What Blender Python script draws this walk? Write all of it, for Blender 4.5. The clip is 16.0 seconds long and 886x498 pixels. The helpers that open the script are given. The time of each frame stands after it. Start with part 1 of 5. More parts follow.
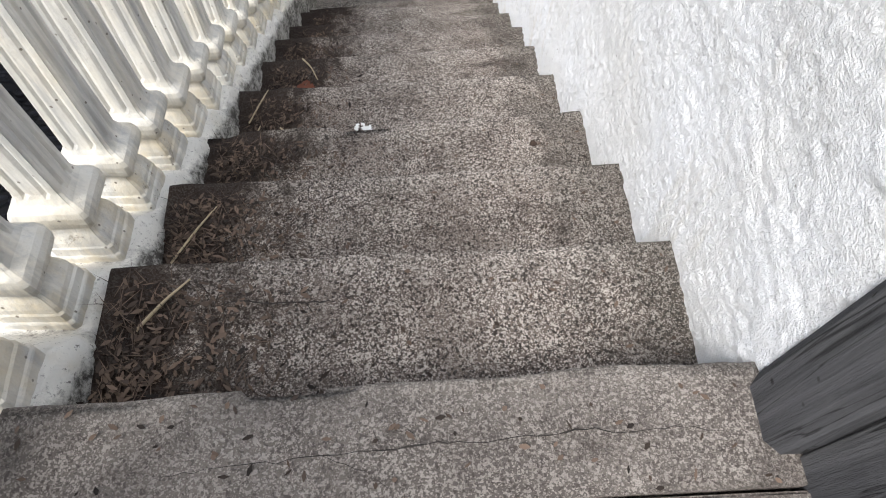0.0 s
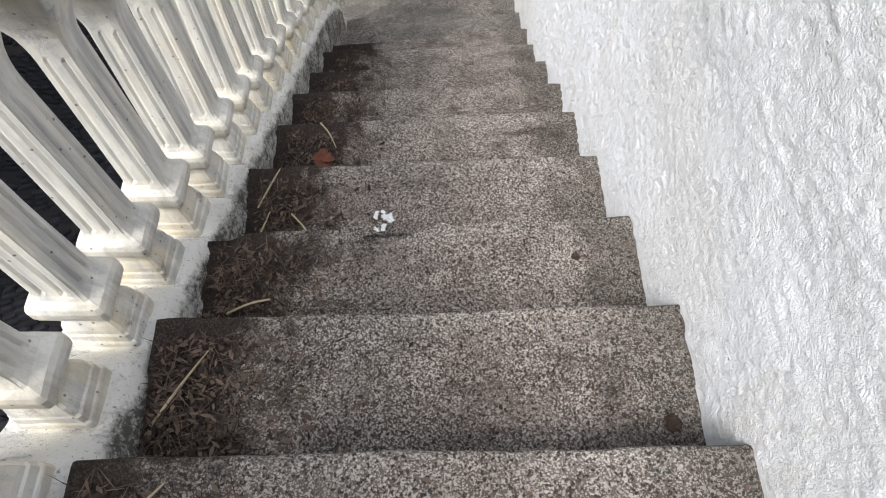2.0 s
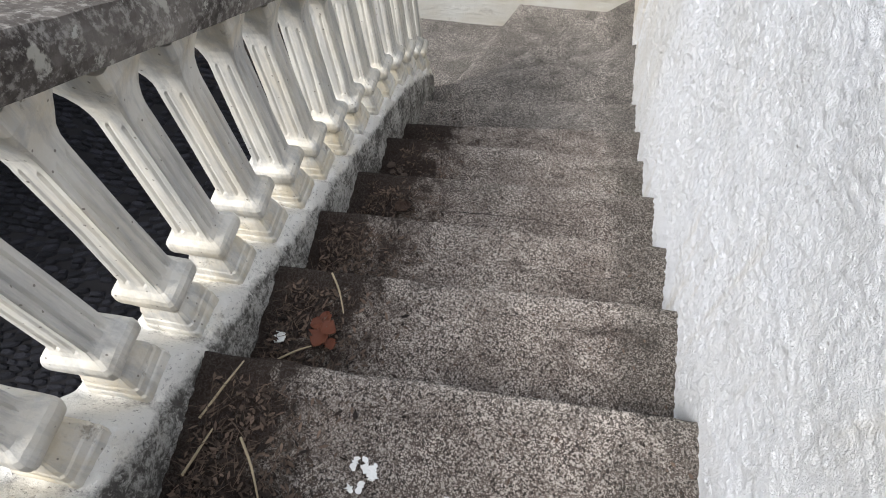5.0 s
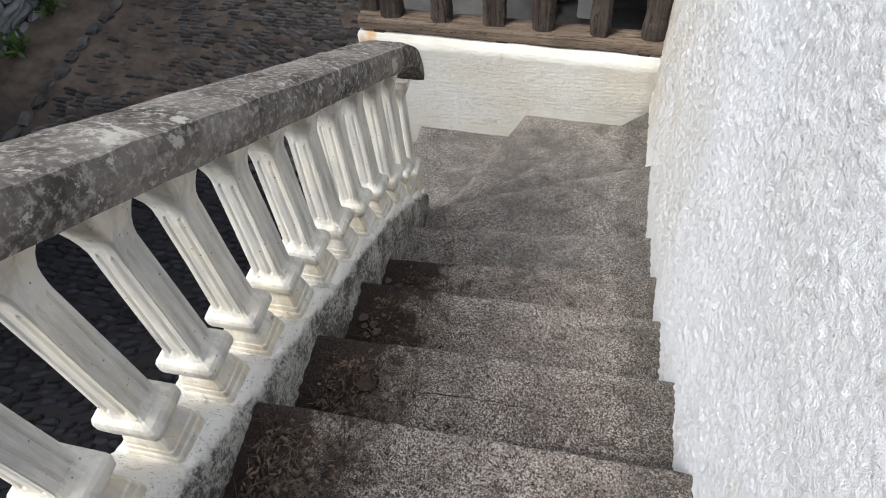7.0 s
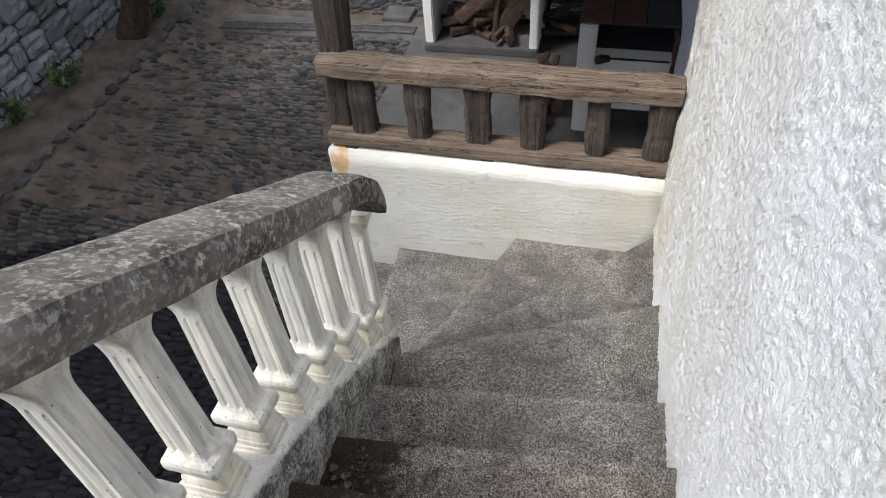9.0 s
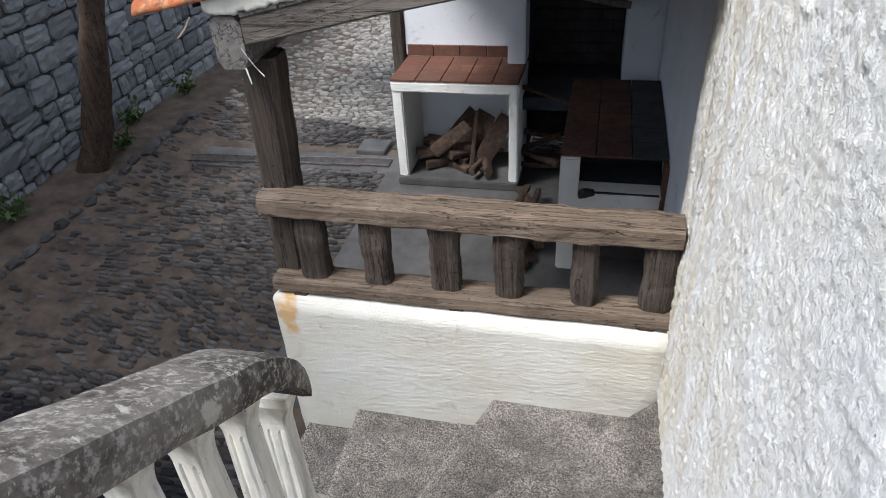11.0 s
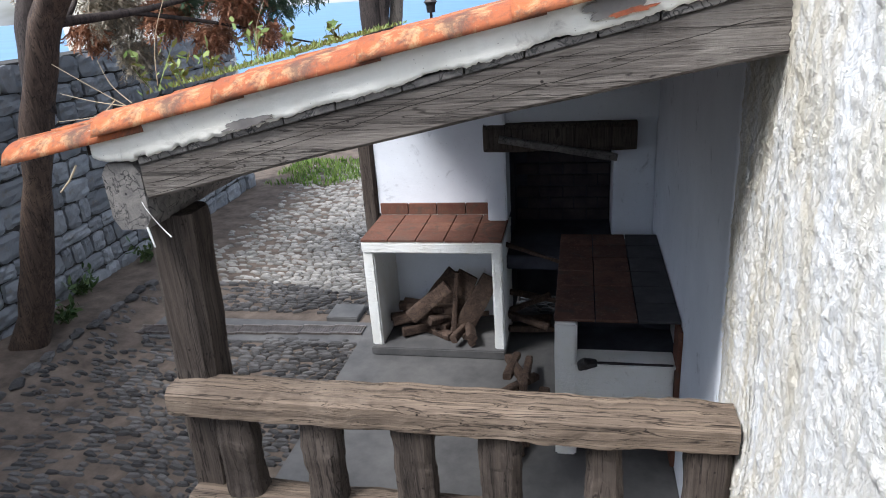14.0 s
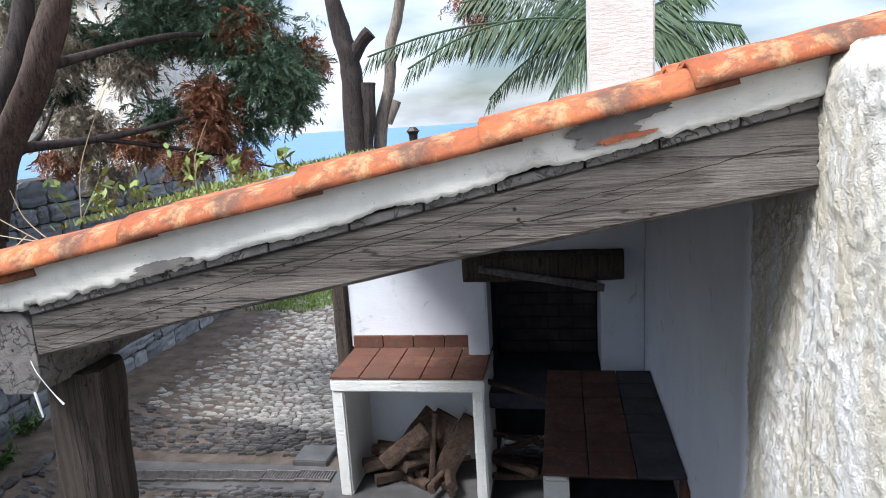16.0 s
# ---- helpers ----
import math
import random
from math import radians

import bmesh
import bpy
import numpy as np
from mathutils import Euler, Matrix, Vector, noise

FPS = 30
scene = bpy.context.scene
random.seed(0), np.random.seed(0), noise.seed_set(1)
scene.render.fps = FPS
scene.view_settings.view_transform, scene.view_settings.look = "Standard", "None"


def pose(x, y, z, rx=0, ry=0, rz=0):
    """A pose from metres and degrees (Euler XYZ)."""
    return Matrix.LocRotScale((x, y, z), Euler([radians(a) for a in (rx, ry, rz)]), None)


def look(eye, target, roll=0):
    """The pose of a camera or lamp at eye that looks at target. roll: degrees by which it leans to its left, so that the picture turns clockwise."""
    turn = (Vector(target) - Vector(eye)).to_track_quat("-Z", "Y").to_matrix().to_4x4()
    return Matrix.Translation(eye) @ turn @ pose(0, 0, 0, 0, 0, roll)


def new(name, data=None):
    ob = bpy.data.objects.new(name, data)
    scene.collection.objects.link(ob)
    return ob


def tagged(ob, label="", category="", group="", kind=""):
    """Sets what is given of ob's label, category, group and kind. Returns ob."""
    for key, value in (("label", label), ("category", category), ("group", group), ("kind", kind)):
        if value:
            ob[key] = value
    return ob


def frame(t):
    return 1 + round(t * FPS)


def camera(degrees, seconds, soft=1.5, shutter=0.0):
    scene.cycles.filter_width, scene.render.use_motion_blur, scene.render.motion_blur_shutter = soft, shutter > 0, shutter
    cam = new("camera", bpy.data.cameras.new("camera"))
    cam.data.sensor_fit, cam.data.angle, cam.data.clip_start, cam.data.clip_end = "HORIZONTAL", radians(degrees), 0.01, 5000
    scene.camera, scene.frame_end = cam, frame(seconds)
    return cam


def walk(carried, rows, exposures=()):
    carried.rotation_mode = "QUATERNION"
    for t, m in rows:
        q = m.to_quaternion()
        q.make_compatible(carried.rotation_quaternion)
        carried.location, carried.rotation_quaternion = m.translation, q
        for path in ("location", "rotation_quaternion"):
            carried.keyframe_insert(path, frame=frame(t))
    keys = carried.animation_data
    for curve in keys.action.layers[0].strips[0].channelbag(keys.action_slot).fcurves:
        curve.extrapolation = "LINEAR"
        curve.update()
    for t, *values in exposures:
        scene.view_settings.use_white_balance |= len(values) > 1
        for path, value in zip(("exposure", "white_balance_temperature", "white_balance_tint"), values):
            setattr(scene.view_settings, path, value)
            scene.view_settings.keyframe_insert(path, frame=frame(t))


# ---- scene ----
cam = camera(67.1, 16.0, soft=1.0)
PATH = [
    (0, (-0.158, 0.148, 4.005), (-0.102, 1.096, 2.245), 0.9),
    (0.5, (-0.158, 0.21, 3.99), (-0.132, 1.155, 2.227), -0.6),
    (1, (-0.155, 0.3, 3.963), (-0.149, 1.241, 2.198), -1.3),
    (1.5, (-0.151, 0.407, 3.957), (-0.153, 1.341, 2.188), -1.3),
    (2, (-0.156, 0.51, 3.957), (-0.169, 1.452, 2.193), -1.3),
    (2.5, (-0.158, 0.625, 3.953), (-0.186, 1.581, 2.197), -1.2),
    (3, (-0.15, 0.723, 3.888), (-0.205, 1.69, 2.139), -1.2),
    (3.2, (-0.143, 0.766, 3.842), (-0.211, 1.732, 2.093), -1.3),
    (5.3, (-0.053, 1.307, 3.662), (-0.373, 2.271, 1.939), -7.1),
    (5.5, (-0.057, 1.348, 3.654), (-0.387, 2.329, 1.942), -7.1),
    (6, (-0.07, 1.468, 3.595), (-0.416, 2.503, 1.919), -6.5),
    (6.5, (-0.058, 1.601, 3.523), (-0.421, 2.683, 1.881), -6.3),
    (7, (-0.047, 1.715, 3.49), (-0.42, 2.851, 1.887), -6.1),
    (7.5, (-0.05, 1.843, 3.416), (-0.435, 3.044, 1.864), -5.7),
    (8, (-0.059, 1.96, 3.348), (-0.454, 3.21, 1.837), -5.4),
    (8.5, (-0.067, 2.068, 3.31), (-0.468, 3.365, 1.84), -5.1),
    (9, (-0.06, 2.228, 3.234), (-0.473, 3.574, 1.814), -4.9),
    (9.5, (-0.036, 2.359, 3.203), (-0.456, 3.759, 1.838), -4.8),
    (10, (-0.032, 2.462, 3.16), (-0.452, 3.936, 1.874), -4.5),
    (10.2, (-0.051, 2.52, 3.116), (-0.469, 4.024, 1.865), -4.1),
    (12.3, (-0.082, 2.996, 2.89), (-0.496, 4.704, 1.935), -4.1),
    (12.5, (-0.081, 3.034, 2.883), (-0.494, 4.762, 1.965), -4.1),
    (13, (-0.098, 3.133, 2.854), (-0.509, 4.896, 2.004), -4.0),
    (13.5, (-0.13, 3.233, 2.784), (-0.538, 5.024, 1.993), -4.0),
    (14, (-0.154, 3.32, 2.739), (-0.556, 5.141, 2.016), -4.1),
    (14.5, (-0.165, 3.417, 2.699), (-0.554, 5.265, 2.042), -4.0),
    (15, (-0.145, 3.529, 2.677), (-0.523, 5.402, 2.085), -3.7),
    (15.5, (-0.139, 3.607, 2.699), (-0.505, 5.512, 2.213), -3.5),
    (16, (-0.161, 3.657, 2.72), (-0.516, 5.588, 2.34), -3.6),
]
walk(cam, [(t, look(eye, target, roll)) for t, eye, target, roll in PATH], [(0.0, 1.2, 6450, 10), (1.5, 1.12, 6450, 10), (5.5, 1.0, 6380, 10), (10.0, 1.05, 6270, 10), (12.5, 1.24, 6050, 10), (14.0, 1.45, 6030, 10), (14.5, 1.55, 6030, 10), (16.0, 1.48, 6020, 10)])

# ---- light ----
world = bpy.data.worlds.new("world")
scene.world = world
world.use_nodes = True
wn, wl = world.node_tree.nodes, world.node_tree.links
wn.clear()
sky = wn.new("ShaderNodeTexSky")
sky.sky_type, sky.sun_disc = "NISHITA", False
SUN_EL, SUN_AZ = 54.0, 226.0
sky.sun_elevation, sky.sun_rotation = radians(SUN_EL), radians(SUN_AZ)
sky.air_density, sky.dust_density, sky.ozone_density = 1.0, 1.5, 1.0
wtex = wn.new("ShaderNodeTexCoord")
wmap = wn.new("ShaderNodeMapping")
wmap.inputs["Scale"].default_value = (1.2, 1.2, 4.0)
wnoise = wn.new("ShaderNodeTexNoise")
wnoise.inputs["Scale"].default_value, wnoise.inputs["Detail"].default_value = 2.2, 6.0
wramp = wn.new("ShaderNodeValToRGB")
wramp.color_ramp.elements[0].position, wramp.color_ramp.elements[1].position = 0.38, 0.62
wmix = wn.new("ShaderNodeMixRGB")
wmix.inputs[2].default_value = (9.5, 9.7, 10.0, 1)
wbg = wn.new("ShaderNodeBackground")
wbg.inputs["Strength"].default_value = 0.11
wout = wn.new("ShaderNodeOutputWorld")
wl.new(wtex.outputs["Generated"], wmap.inputs["Vector"])
wl.new(wmap.outputs["Vector"], wnoise.inputs["Vector"])
wl.new(wnoise.outputs["Fac"], wramp.inputs["Fac"])
wl.new(wramp.outputs["Color"], wmix.inputs[0])
wl.new(sky.outputs["Color"], wmix.inputs[1])
wsep = wn.new("ShaderNodeSeparateXYZ")
wgrad = wn.new("ShaderNodeValToRGB")
wgrad.color_ramp.elements[0].position, wgrad.color_ramp.elements[1].position = 0.12, 0.62
wgrad.color_ramp.elements[0].color, wgrad.color_ramp.elements[1].color = (0.40, 0.41, 0.425, 1), (1, 1, 1, 1)
wmul = wn.new("ShaderNodeMixRGB")
wmul.blend_type = "MULTIPLY"
wmul.inputs[0].default_value = 1.0
wl.new(wtex.outputs["Generated"], wsep.inputs[0])
wl.new(wsep.outputs["Z"], wgrad.inputs["Fac"])
wl.new(wmix.outputs["Color"], wmul.inputs[1])
wl.new(wgrad.outputs["Color"], wmul.inputs[2])
wl.new(wmul.outputs["Color"], wbg.inputs["Color"])
wl.new(wbg.outputs["Background"], wout.inputs["Surface"])
sun = new("sun", bpy.data.lights.new("sun", "SUN"))
sun.data.energy, sun.data.angle, sun.data.color = 2.6, radians(22), (1.0, 0.975, 0.94)
_az = radians(SUN_AZ)
_d = Vector((math.sin(_az) * math.cos(radians(SUN_EL)), math.cos(_az) * math.cos(radians(SUN_EL)), math.sin(radians(SUN_EL))))
sun.matrix_world = look(_d * 40, (0, 0, 0))


# ---- materials ----
class Mat:
    """A small builder for node materials."""

    def __init__(self, name, rough=0.85, metal=0.0, spec=0.3):
        self.m = bpy.data.materials.new(name)
        self.m.use_nodes = True
        self.nt = self.m.node_tree
        self.b = self.nt.nodes["Principled BSDF"]
        self.b.inputs["Roughness"].default_value = rough
        self.b.inputs["Metallic"].default_value = metal
        self.b.inputs["Specular IOR Level"].default_value = spec
        self.co = self.nt.nodes.new("ShaderNodeTexCoord").outputs["Object"]

    def scaled(self, sx, sy, sz):
        n = self.nt.nodes.new("ShaderNodeMapping")
        n.inputs["Scale"].default_value = (sx, sy, sz)
        self.nt.links.new(self.co, n.inputs["Vector"])
        return n.outputs["Vector"]

    def noise(self, scale, detail=6.0, rough=0.6, vec=None, dist=0.0):
        n = self.nt.nodes.new("ShaderNodeTexNoise")
        n.inputs["Scale"].default_value, n.inputs["Detail"].default_value = scale, detail
        n.inputs["Roughness"].default_value, n.inputs["Distortion"].default_value = rough, dist
        self.nt.links.new(vec or self.co, n.inputs["Vector"])
        return n.outputs["Fac"]

    def voronoi(self, scale, feature="F1", out="Distance", vec=None):
        n = self.nt.nodes.new("ShaderNodeTexVoronoi")
        n.feature = feature
        n.inputs["Scale"].default_value = scale
        self.nt.links.new(vec or self.co, n.inputs["Vector"])
        return n.outputs[out]

    def ramp(self, fac, *stops):
        n = self.nt.nodes.new("ShaderNodeValToRGB")
        e = n.color_ramp.elements
        while len(e) < len(stops):
            e.new(0.5)
        for el, (p, c) in zip(e, stops):
            el.position = p
            el.color = (c, c, c, 1) if isinstance(c, (int, float)) else (*c, 1)
        self.nt.links.new(fac, n.inputs["Fac"])
        return n.outputs["Color"]

    def mix(self, fac, a, b, kind="MIX"):
        n = self.nt.nodes.new("ShaderNodeMixRGB")
        n.blend_type = kind
        for i, v in enumerate((fac, a, b)):
            if isinstance(v, (int, float)):
                n.inputs[i].default_value = v if i == 0 else (v, v, v, 1)
            elif isinstance(v, tuple):
                n.inputs[i].default_value = (*v, 1)
            else:
                self.nt.links.new(v, n.inputs[i])
        return n.outputs["Color"]

    def rand(self):
        return self.nt.nodes.new("ShaderNodeObjectInfo").outputs["Random"]

    def island(self):
        return self.nt.nodes.new("ShaderNodeNewGeometry").outputs["Random Per Island"]

    def color(self, c):
        if isinstance(c, tuple):
            self.b.inputs["Base Color"].default_value = (*c, 1)
        else:
            self.nt.links.new(c, self.b.inputs["Base Color"])
        return self

    def rough(self, c):
        self.nt.links.new(c, self.b.inputs["Roughness"])
        return self

    def bump(self, h, strength=0.5, dist=0.01):
        n = self.nt.nodes.new("ShaderNodeBump")
        n.inputs["Strength"].default_value, n.inputs["Distance"].default_value = strength, dist
        self.nt.links.new(h, n.inputs["Height"])
        self.nt.links.new(n.outputs["Normal"], self.b.inputs["Normal"])
        return self


def make_concrete(name, dark, light, mould, grime, grit=1.0, spots=0.6):
    """Worn washed concrete: pale grit in a brown matrix, leaf mould along the curb, grime along the wall."""
    k = Mat(name, 0.9, spec=0.2)
    big = k.noise(2.2, 5, 0.6)
    mid = k.noise(11, 6, 0.65)
    base = k.mix(k.ramp(big, (0.35, 0.0), (0.65, 1.0)), dark, light)
    base = k.mix(k.ramp(mid, (0.4, 0.0), (0.62, 0.8)), base, dark)
    base = k.mix(k.mix(1.0, k.rand(), 0.3, "MULTIPLY"), base, dark)
    worn = k.ramp(k.noise(5.0, 7, 0.75), (0.4, 0.0), (0.6, 1.0))
    chips = []
    for scale, lo, hi in ((230, 0.87, 0.92), (350, 0.79, 0.87), (560, 0.72, 0.86)):
        cells = k.voronoi(scale, out="Color")
        sep = k.nt.nodes.new("ShaderNodeSeparateColor")
        k.nt.links.new(cells, sep.inputs["Color"])
        chips.append(k.ramp(sep.outputs["Red"], (lo, 0.0), (hi, 1.0)))
    chip = k.mix(1.0, k.mix(1.0, chips[0], chips[1], "LIGHTEN"), chips[2], "LIGHTEN")
    nose = k.nt.nodes.new("ShaderNodeAttribute")
    nose.attribute_name = "wear"
    rub = k.mix(1.0, nose.outputs["Fac"], k.ramp(k.noise(7, 6, 0.7), (0.38, 0.0), (0.58, 1.0)), "MULTIPLY")
    worn = k.mix(1.0, worn, rub, "LIGHTEN")
    base = k.mix(k.mix(1.0, rub, 0.45, "MULTIPLY"), base, (0.3, 0.27, 0.24))
    chip = k.mix(1.0, chip, k.mix(0.36, worn, 1.0), "MULTIPLY")
    col = k.mix(k.mix(1.0, chip, grit, "MULTIPLY"), base, (0.64, 0.58, 0.52))
    pits = k.voronoi(260, out="Color")
    sep = k.nt.nodes.new("ShaderNodeSeparateColor")
    k.nt.links.new(pits, sep.inputs["Color"])
    col = k.mix(k.ramp(sep.outputs["Green"], (0.78, 0.0), (0.86, 0.8 * grit)), col, (0.022, 0.018, 0.016))
    stain = k.ramp(k.noise(3.1, 8, 0.72, k.scaled(1, 2.2, 1), 0.6), (0.56, 0.0), (0.66, spots))
    col = k.mix(stain, col, (0.038, 0.028, 0.023))
    xyz = k.nt.nodes.new("ShaderNodeSeparateXYZ")
    k.nt.links.new(k.co, xyz.inputs[0])
    for at, reach, amount, tone, scale in ((-0.70, 0.42, mould, (0.026, 0.017, 0.013), 8), (0.29, 0.26, grime, (0.04, 0.037, 0.031), 9)):
        if not amount:
            continue
        edge = k.nt.nodes.new("ShaderNodeMapRange")
        for key, val in (("From Min", 0.0), ("From Max", reach), ("To Min", 0.42), ("To Max", -0.1)):
            edge.inputs[key].default_value = val
        off = k.nt.nodes.new("ShaderNodeMath")
        off.inputs[1].default_value = -at
        away = k.nt.nodes.new("ShaderNodeMath")
        away.operation = "ABSOLUTE"
        k.nt.links.new(xyz.outputs["X"], off.inputs[0])
        k.nt.links.new(off.outputs[0], away.inputs[0])
        k.nt.links.new(away.outputs[0], edge.inputs["Value"])
        add = k.nt.nodes.new("ShaderNodeMath")
        k.nt.links.new(edge.outputs["Result"], add.inputs[0])
        k.nt.links.new(k.noise(scale, 8, 0.75, dist=0.4), add.inputs[1])
        col = k.mix(k.ramp(add.outputs[0], (0.56, 0.0), (0.74, amount)), col, tone)
    col = k.mix(k.ramp(k.noise(1.6, 4, 0.6), (0.6, 0.0), (0.75, 0.35)), col, (0.06, 0.062, 0.045))
    k.color(col)
    hb = k.mix(0.5, k.noise(260, 4, 0.75), k.mix(0.6, mid, chip))
    return k.bump(hb, 1.0, 0.012).m


def make_plaster():
    k = Mat("roughcast_plaster", 0.62, spec=0.35)
    st = k.ramp(k.noise(1.3, 7, 0.65), (0.42, 0.0), (0.72, 1.0))
    col = k.mix(st, (0.78, 0.79, 0.81), (0.68, 0.67, 0.645))
    fine = k.noise(30, 6, 0.75)
    col = k.mix(k.ramp(fine, (0.34, 0.5), (0.46, 0.0)), col, (0.46, 0.46, 0.45))
    streak = k.ramp(k.noise(2.6, 6, 0.7, k.scaled(1, 2.6, 0.45)), (0.56, 0.0), (0.72, 0.55))
    col = k.mix(streak, col, (0.56, 0.51, 0.42))
    # rain streaks below the eaves at the lower end
    xyz = k.nt.nodes.new("ShaderNodeSeparateXYZ")
    k.nt.links.new(k.co, xyz.inputs[0])
    low = k.nt.nodes.new("ShaderNodeMapRange")
    for key, val in (("From Min", 3.2), ("From Max", 4.9), ("To Min", 0.0), ("To Max", 1.0)):
        low.inputs[key].default_value = val
    k.nt.links.new(xyz.outputs["Y"], low.inputs["Value"])
    run = k.ramp(k.noise(5.5, 7, 0.72, k.scaled(1, 1.6, 0.45)), (0.36, 0.0), (0.58, 0.85))
    col = k.mix(k.mix(1.0, run, low.outputs["Result"], "MULTIPLY"), col, (0.55, 0.49, 0.37))
    col = k.mix(k.ramp(k.voronoi(16), (0.03, 0.7), (0.06, 0.0)), col, (0.2, 0.19, 0.17))
    k.color(col)
    return k.bump(k.mix(0.45, k.noise(75, 6, 0.7, dist=0.6), k.noise(210, 4, 0.65)), 1.0, 0.014).m


def make_paint(name, c0, c1, c2, scale=2.0, bump=0.35):
    k = Mat(name, 0.75, spec=0.3)
    col = k.mix(k.ramp(k.noise(scale, 6, 0.65), (0.4, 0.0), (0.7, 1.0)), c0, c1)
    col = k.mix(k.ramp(k.noise(scale * 3.7, 7, 0.7, dist=0.5), (0.6, 0.0), (0.7, 0.8)), col, c2)
    col = k.mix(k.ramp(k.voronoi(55), (0.05, 0.7), (0.09, 0.0)), col, (0.12, 0.1, 0.08))
    k.color(col)
    return k.bump(k.mix(0.5, k.noise(30, 7, 0.7, k.scaled(0.5, 1, 1.8)), k.noise(9, 6, 0.65)), bump, 0.016).m


def make_baluster():
    """Chalky white paint, greying on the shaft and creamy where damp sits on the foot."""
    k = Mat("baluster_paint", 0.6, spec=0.3)
    rnd = k.nt.nodes.new("ShaderNodeMapping")
    k.nt.links.new(k.co, rnd.inputs["Vector"])
    k.nt.links.new(k.rand(), rnd.inputs["Location"])
    v = rnd.outputs["Vector"]
    streak = k.nt.nodes.new("ShaderNodeMapping")
    streak.inputs["Scale"].default_value = (7, 7, 0.9)
    k.nt.links.new(v, streak.inputs["Vector"])
    col = k.mix(k.ramp(k.noise(6, 6, 0.65, v), (0.4, 0.0), (0.68, 1.0)), (0.7, 0.68, 0.625), (0.62, 0.58, 0.5))
    col = k.mix(k.ramp(k.noise(4, 5, 0.65, streak.outputs["Vector"]), (0.44, 0.0), (0.62, 0.8)), col, (0.38, 0.38, 0.37))
    xyz = k.nt.nodes.new("ShaderNodeSeparateXYZ")
    k.nt.links.new(k.co, xyz.inputs[0])
    low = k.ramp(xyz.outputs["Z"], (0.1, 1.0), (0.2, 0.1), (0.53, 0.1), (0.6, 0.8))
    cream = k.mix(1.0, low, k.ramp(k.noise(11, 6, 0.7, v), (0.42, 0.0), (0.66, 0.6)), "MULTIPLY")
    col = k.mix(cream, col, (0.6, 0.49, 0.29))
    grime = k.ramp(k.noise(16, 7, 0.75, v, 0.5), (0.6, 0.0), (0.68, 0.75))
    col = k.mix(k.mix(1.0, grime, low, "MULTIPLY"), col, (0.14, 0.11, 0.07))
    col = k.mix(k.ramp(k.voronoi(36, vec=v), (0.07, 0.85), (0.11, 0.0)), col, (0.1, 0.08, 0.055))
    col = k.mix(k.mix(1.0, k.rand(), 0.2, "MULTIPLY"), col, (0.5, 0.485, 0.46))
    k.color(col)
    return k.bump(k.mix(0.4, k.noise(80, 6, 0.65, v), k.noise(18, 6, 0.65, v)), 0.55, 0.008).m


def make_rail():
    k = Mat("lichen_concrete", 0.92, spec=0.2)
    col = k.mix(k.ramp(k.noise(5, 7, 0.7), (0.38, 0.0), (0.66, 1.0)), (0.045, 0.038, 0.033), (0.19, 0.17, 0.15))
    col = k.mix(k.ramp(k.noise(60, 5, 0.7), (0.5, 0.0), (0.62, 0.65)), col, (0.32, 0.3, 0.27))
    li = k.ramp(k.noise(7.5, 6, 0.62, dist=0.4), (0.6, 0.0), (0.63, 0.9))
    col = k.mix(li, col, (0.34, 0.325, 0.28))
    col = k.mix(k.ramp(k.noise(26, 6, 0.7, dist=0.4), (0.61, 0.0), (0.64, 0.85)), col, (0.36, 0.35, 0.31))
    k.color(col)
    return k.bump(k.mix(0.5, k.noise(90, 5, 0.7), k.noise(18, 6, 0.65)), 0.6, 0.006).m


def make_curb():
    """Lime wash on top, turning darker and more speckled down the rough side."""
    k = Mat("curb_lime", 0.9, spec=0.2)
    n = k.mix(0.4, k.noise(75, 7, 0.8, dist=0.3), k.noise(9, 6, 0.7))
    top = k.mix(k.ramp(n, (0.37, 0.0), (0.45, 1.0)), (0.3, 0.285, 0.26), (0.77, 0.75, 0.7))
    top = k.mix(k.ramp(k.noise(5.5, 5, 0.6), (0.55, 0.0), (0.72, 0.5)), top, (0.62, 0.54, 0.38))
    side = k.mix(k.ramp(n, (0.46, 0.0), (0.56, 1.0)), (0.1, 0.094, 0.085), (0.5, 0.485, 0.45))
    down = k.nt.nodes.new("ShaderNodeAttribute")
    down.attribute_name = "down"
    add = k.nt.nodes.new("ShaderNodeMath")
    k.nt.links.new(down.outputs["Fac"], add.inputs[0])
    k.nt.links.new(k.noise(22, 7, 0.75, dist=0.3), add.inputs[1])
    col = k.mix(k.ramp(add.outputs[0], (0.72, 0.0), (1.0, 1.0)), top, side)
    col = k.mix(k.ramp(k.noise(100, 4, 0.7), (0.6, 0.0), (0.68, 0.75)), col, (0.1, 0.09, 0.08))
    k.color(col)
    return k.bump(k.mix(0.5, k.noise(110, 6, 0.7), k.noise(34, 6, 0.65)), 1.0, 0.014).m


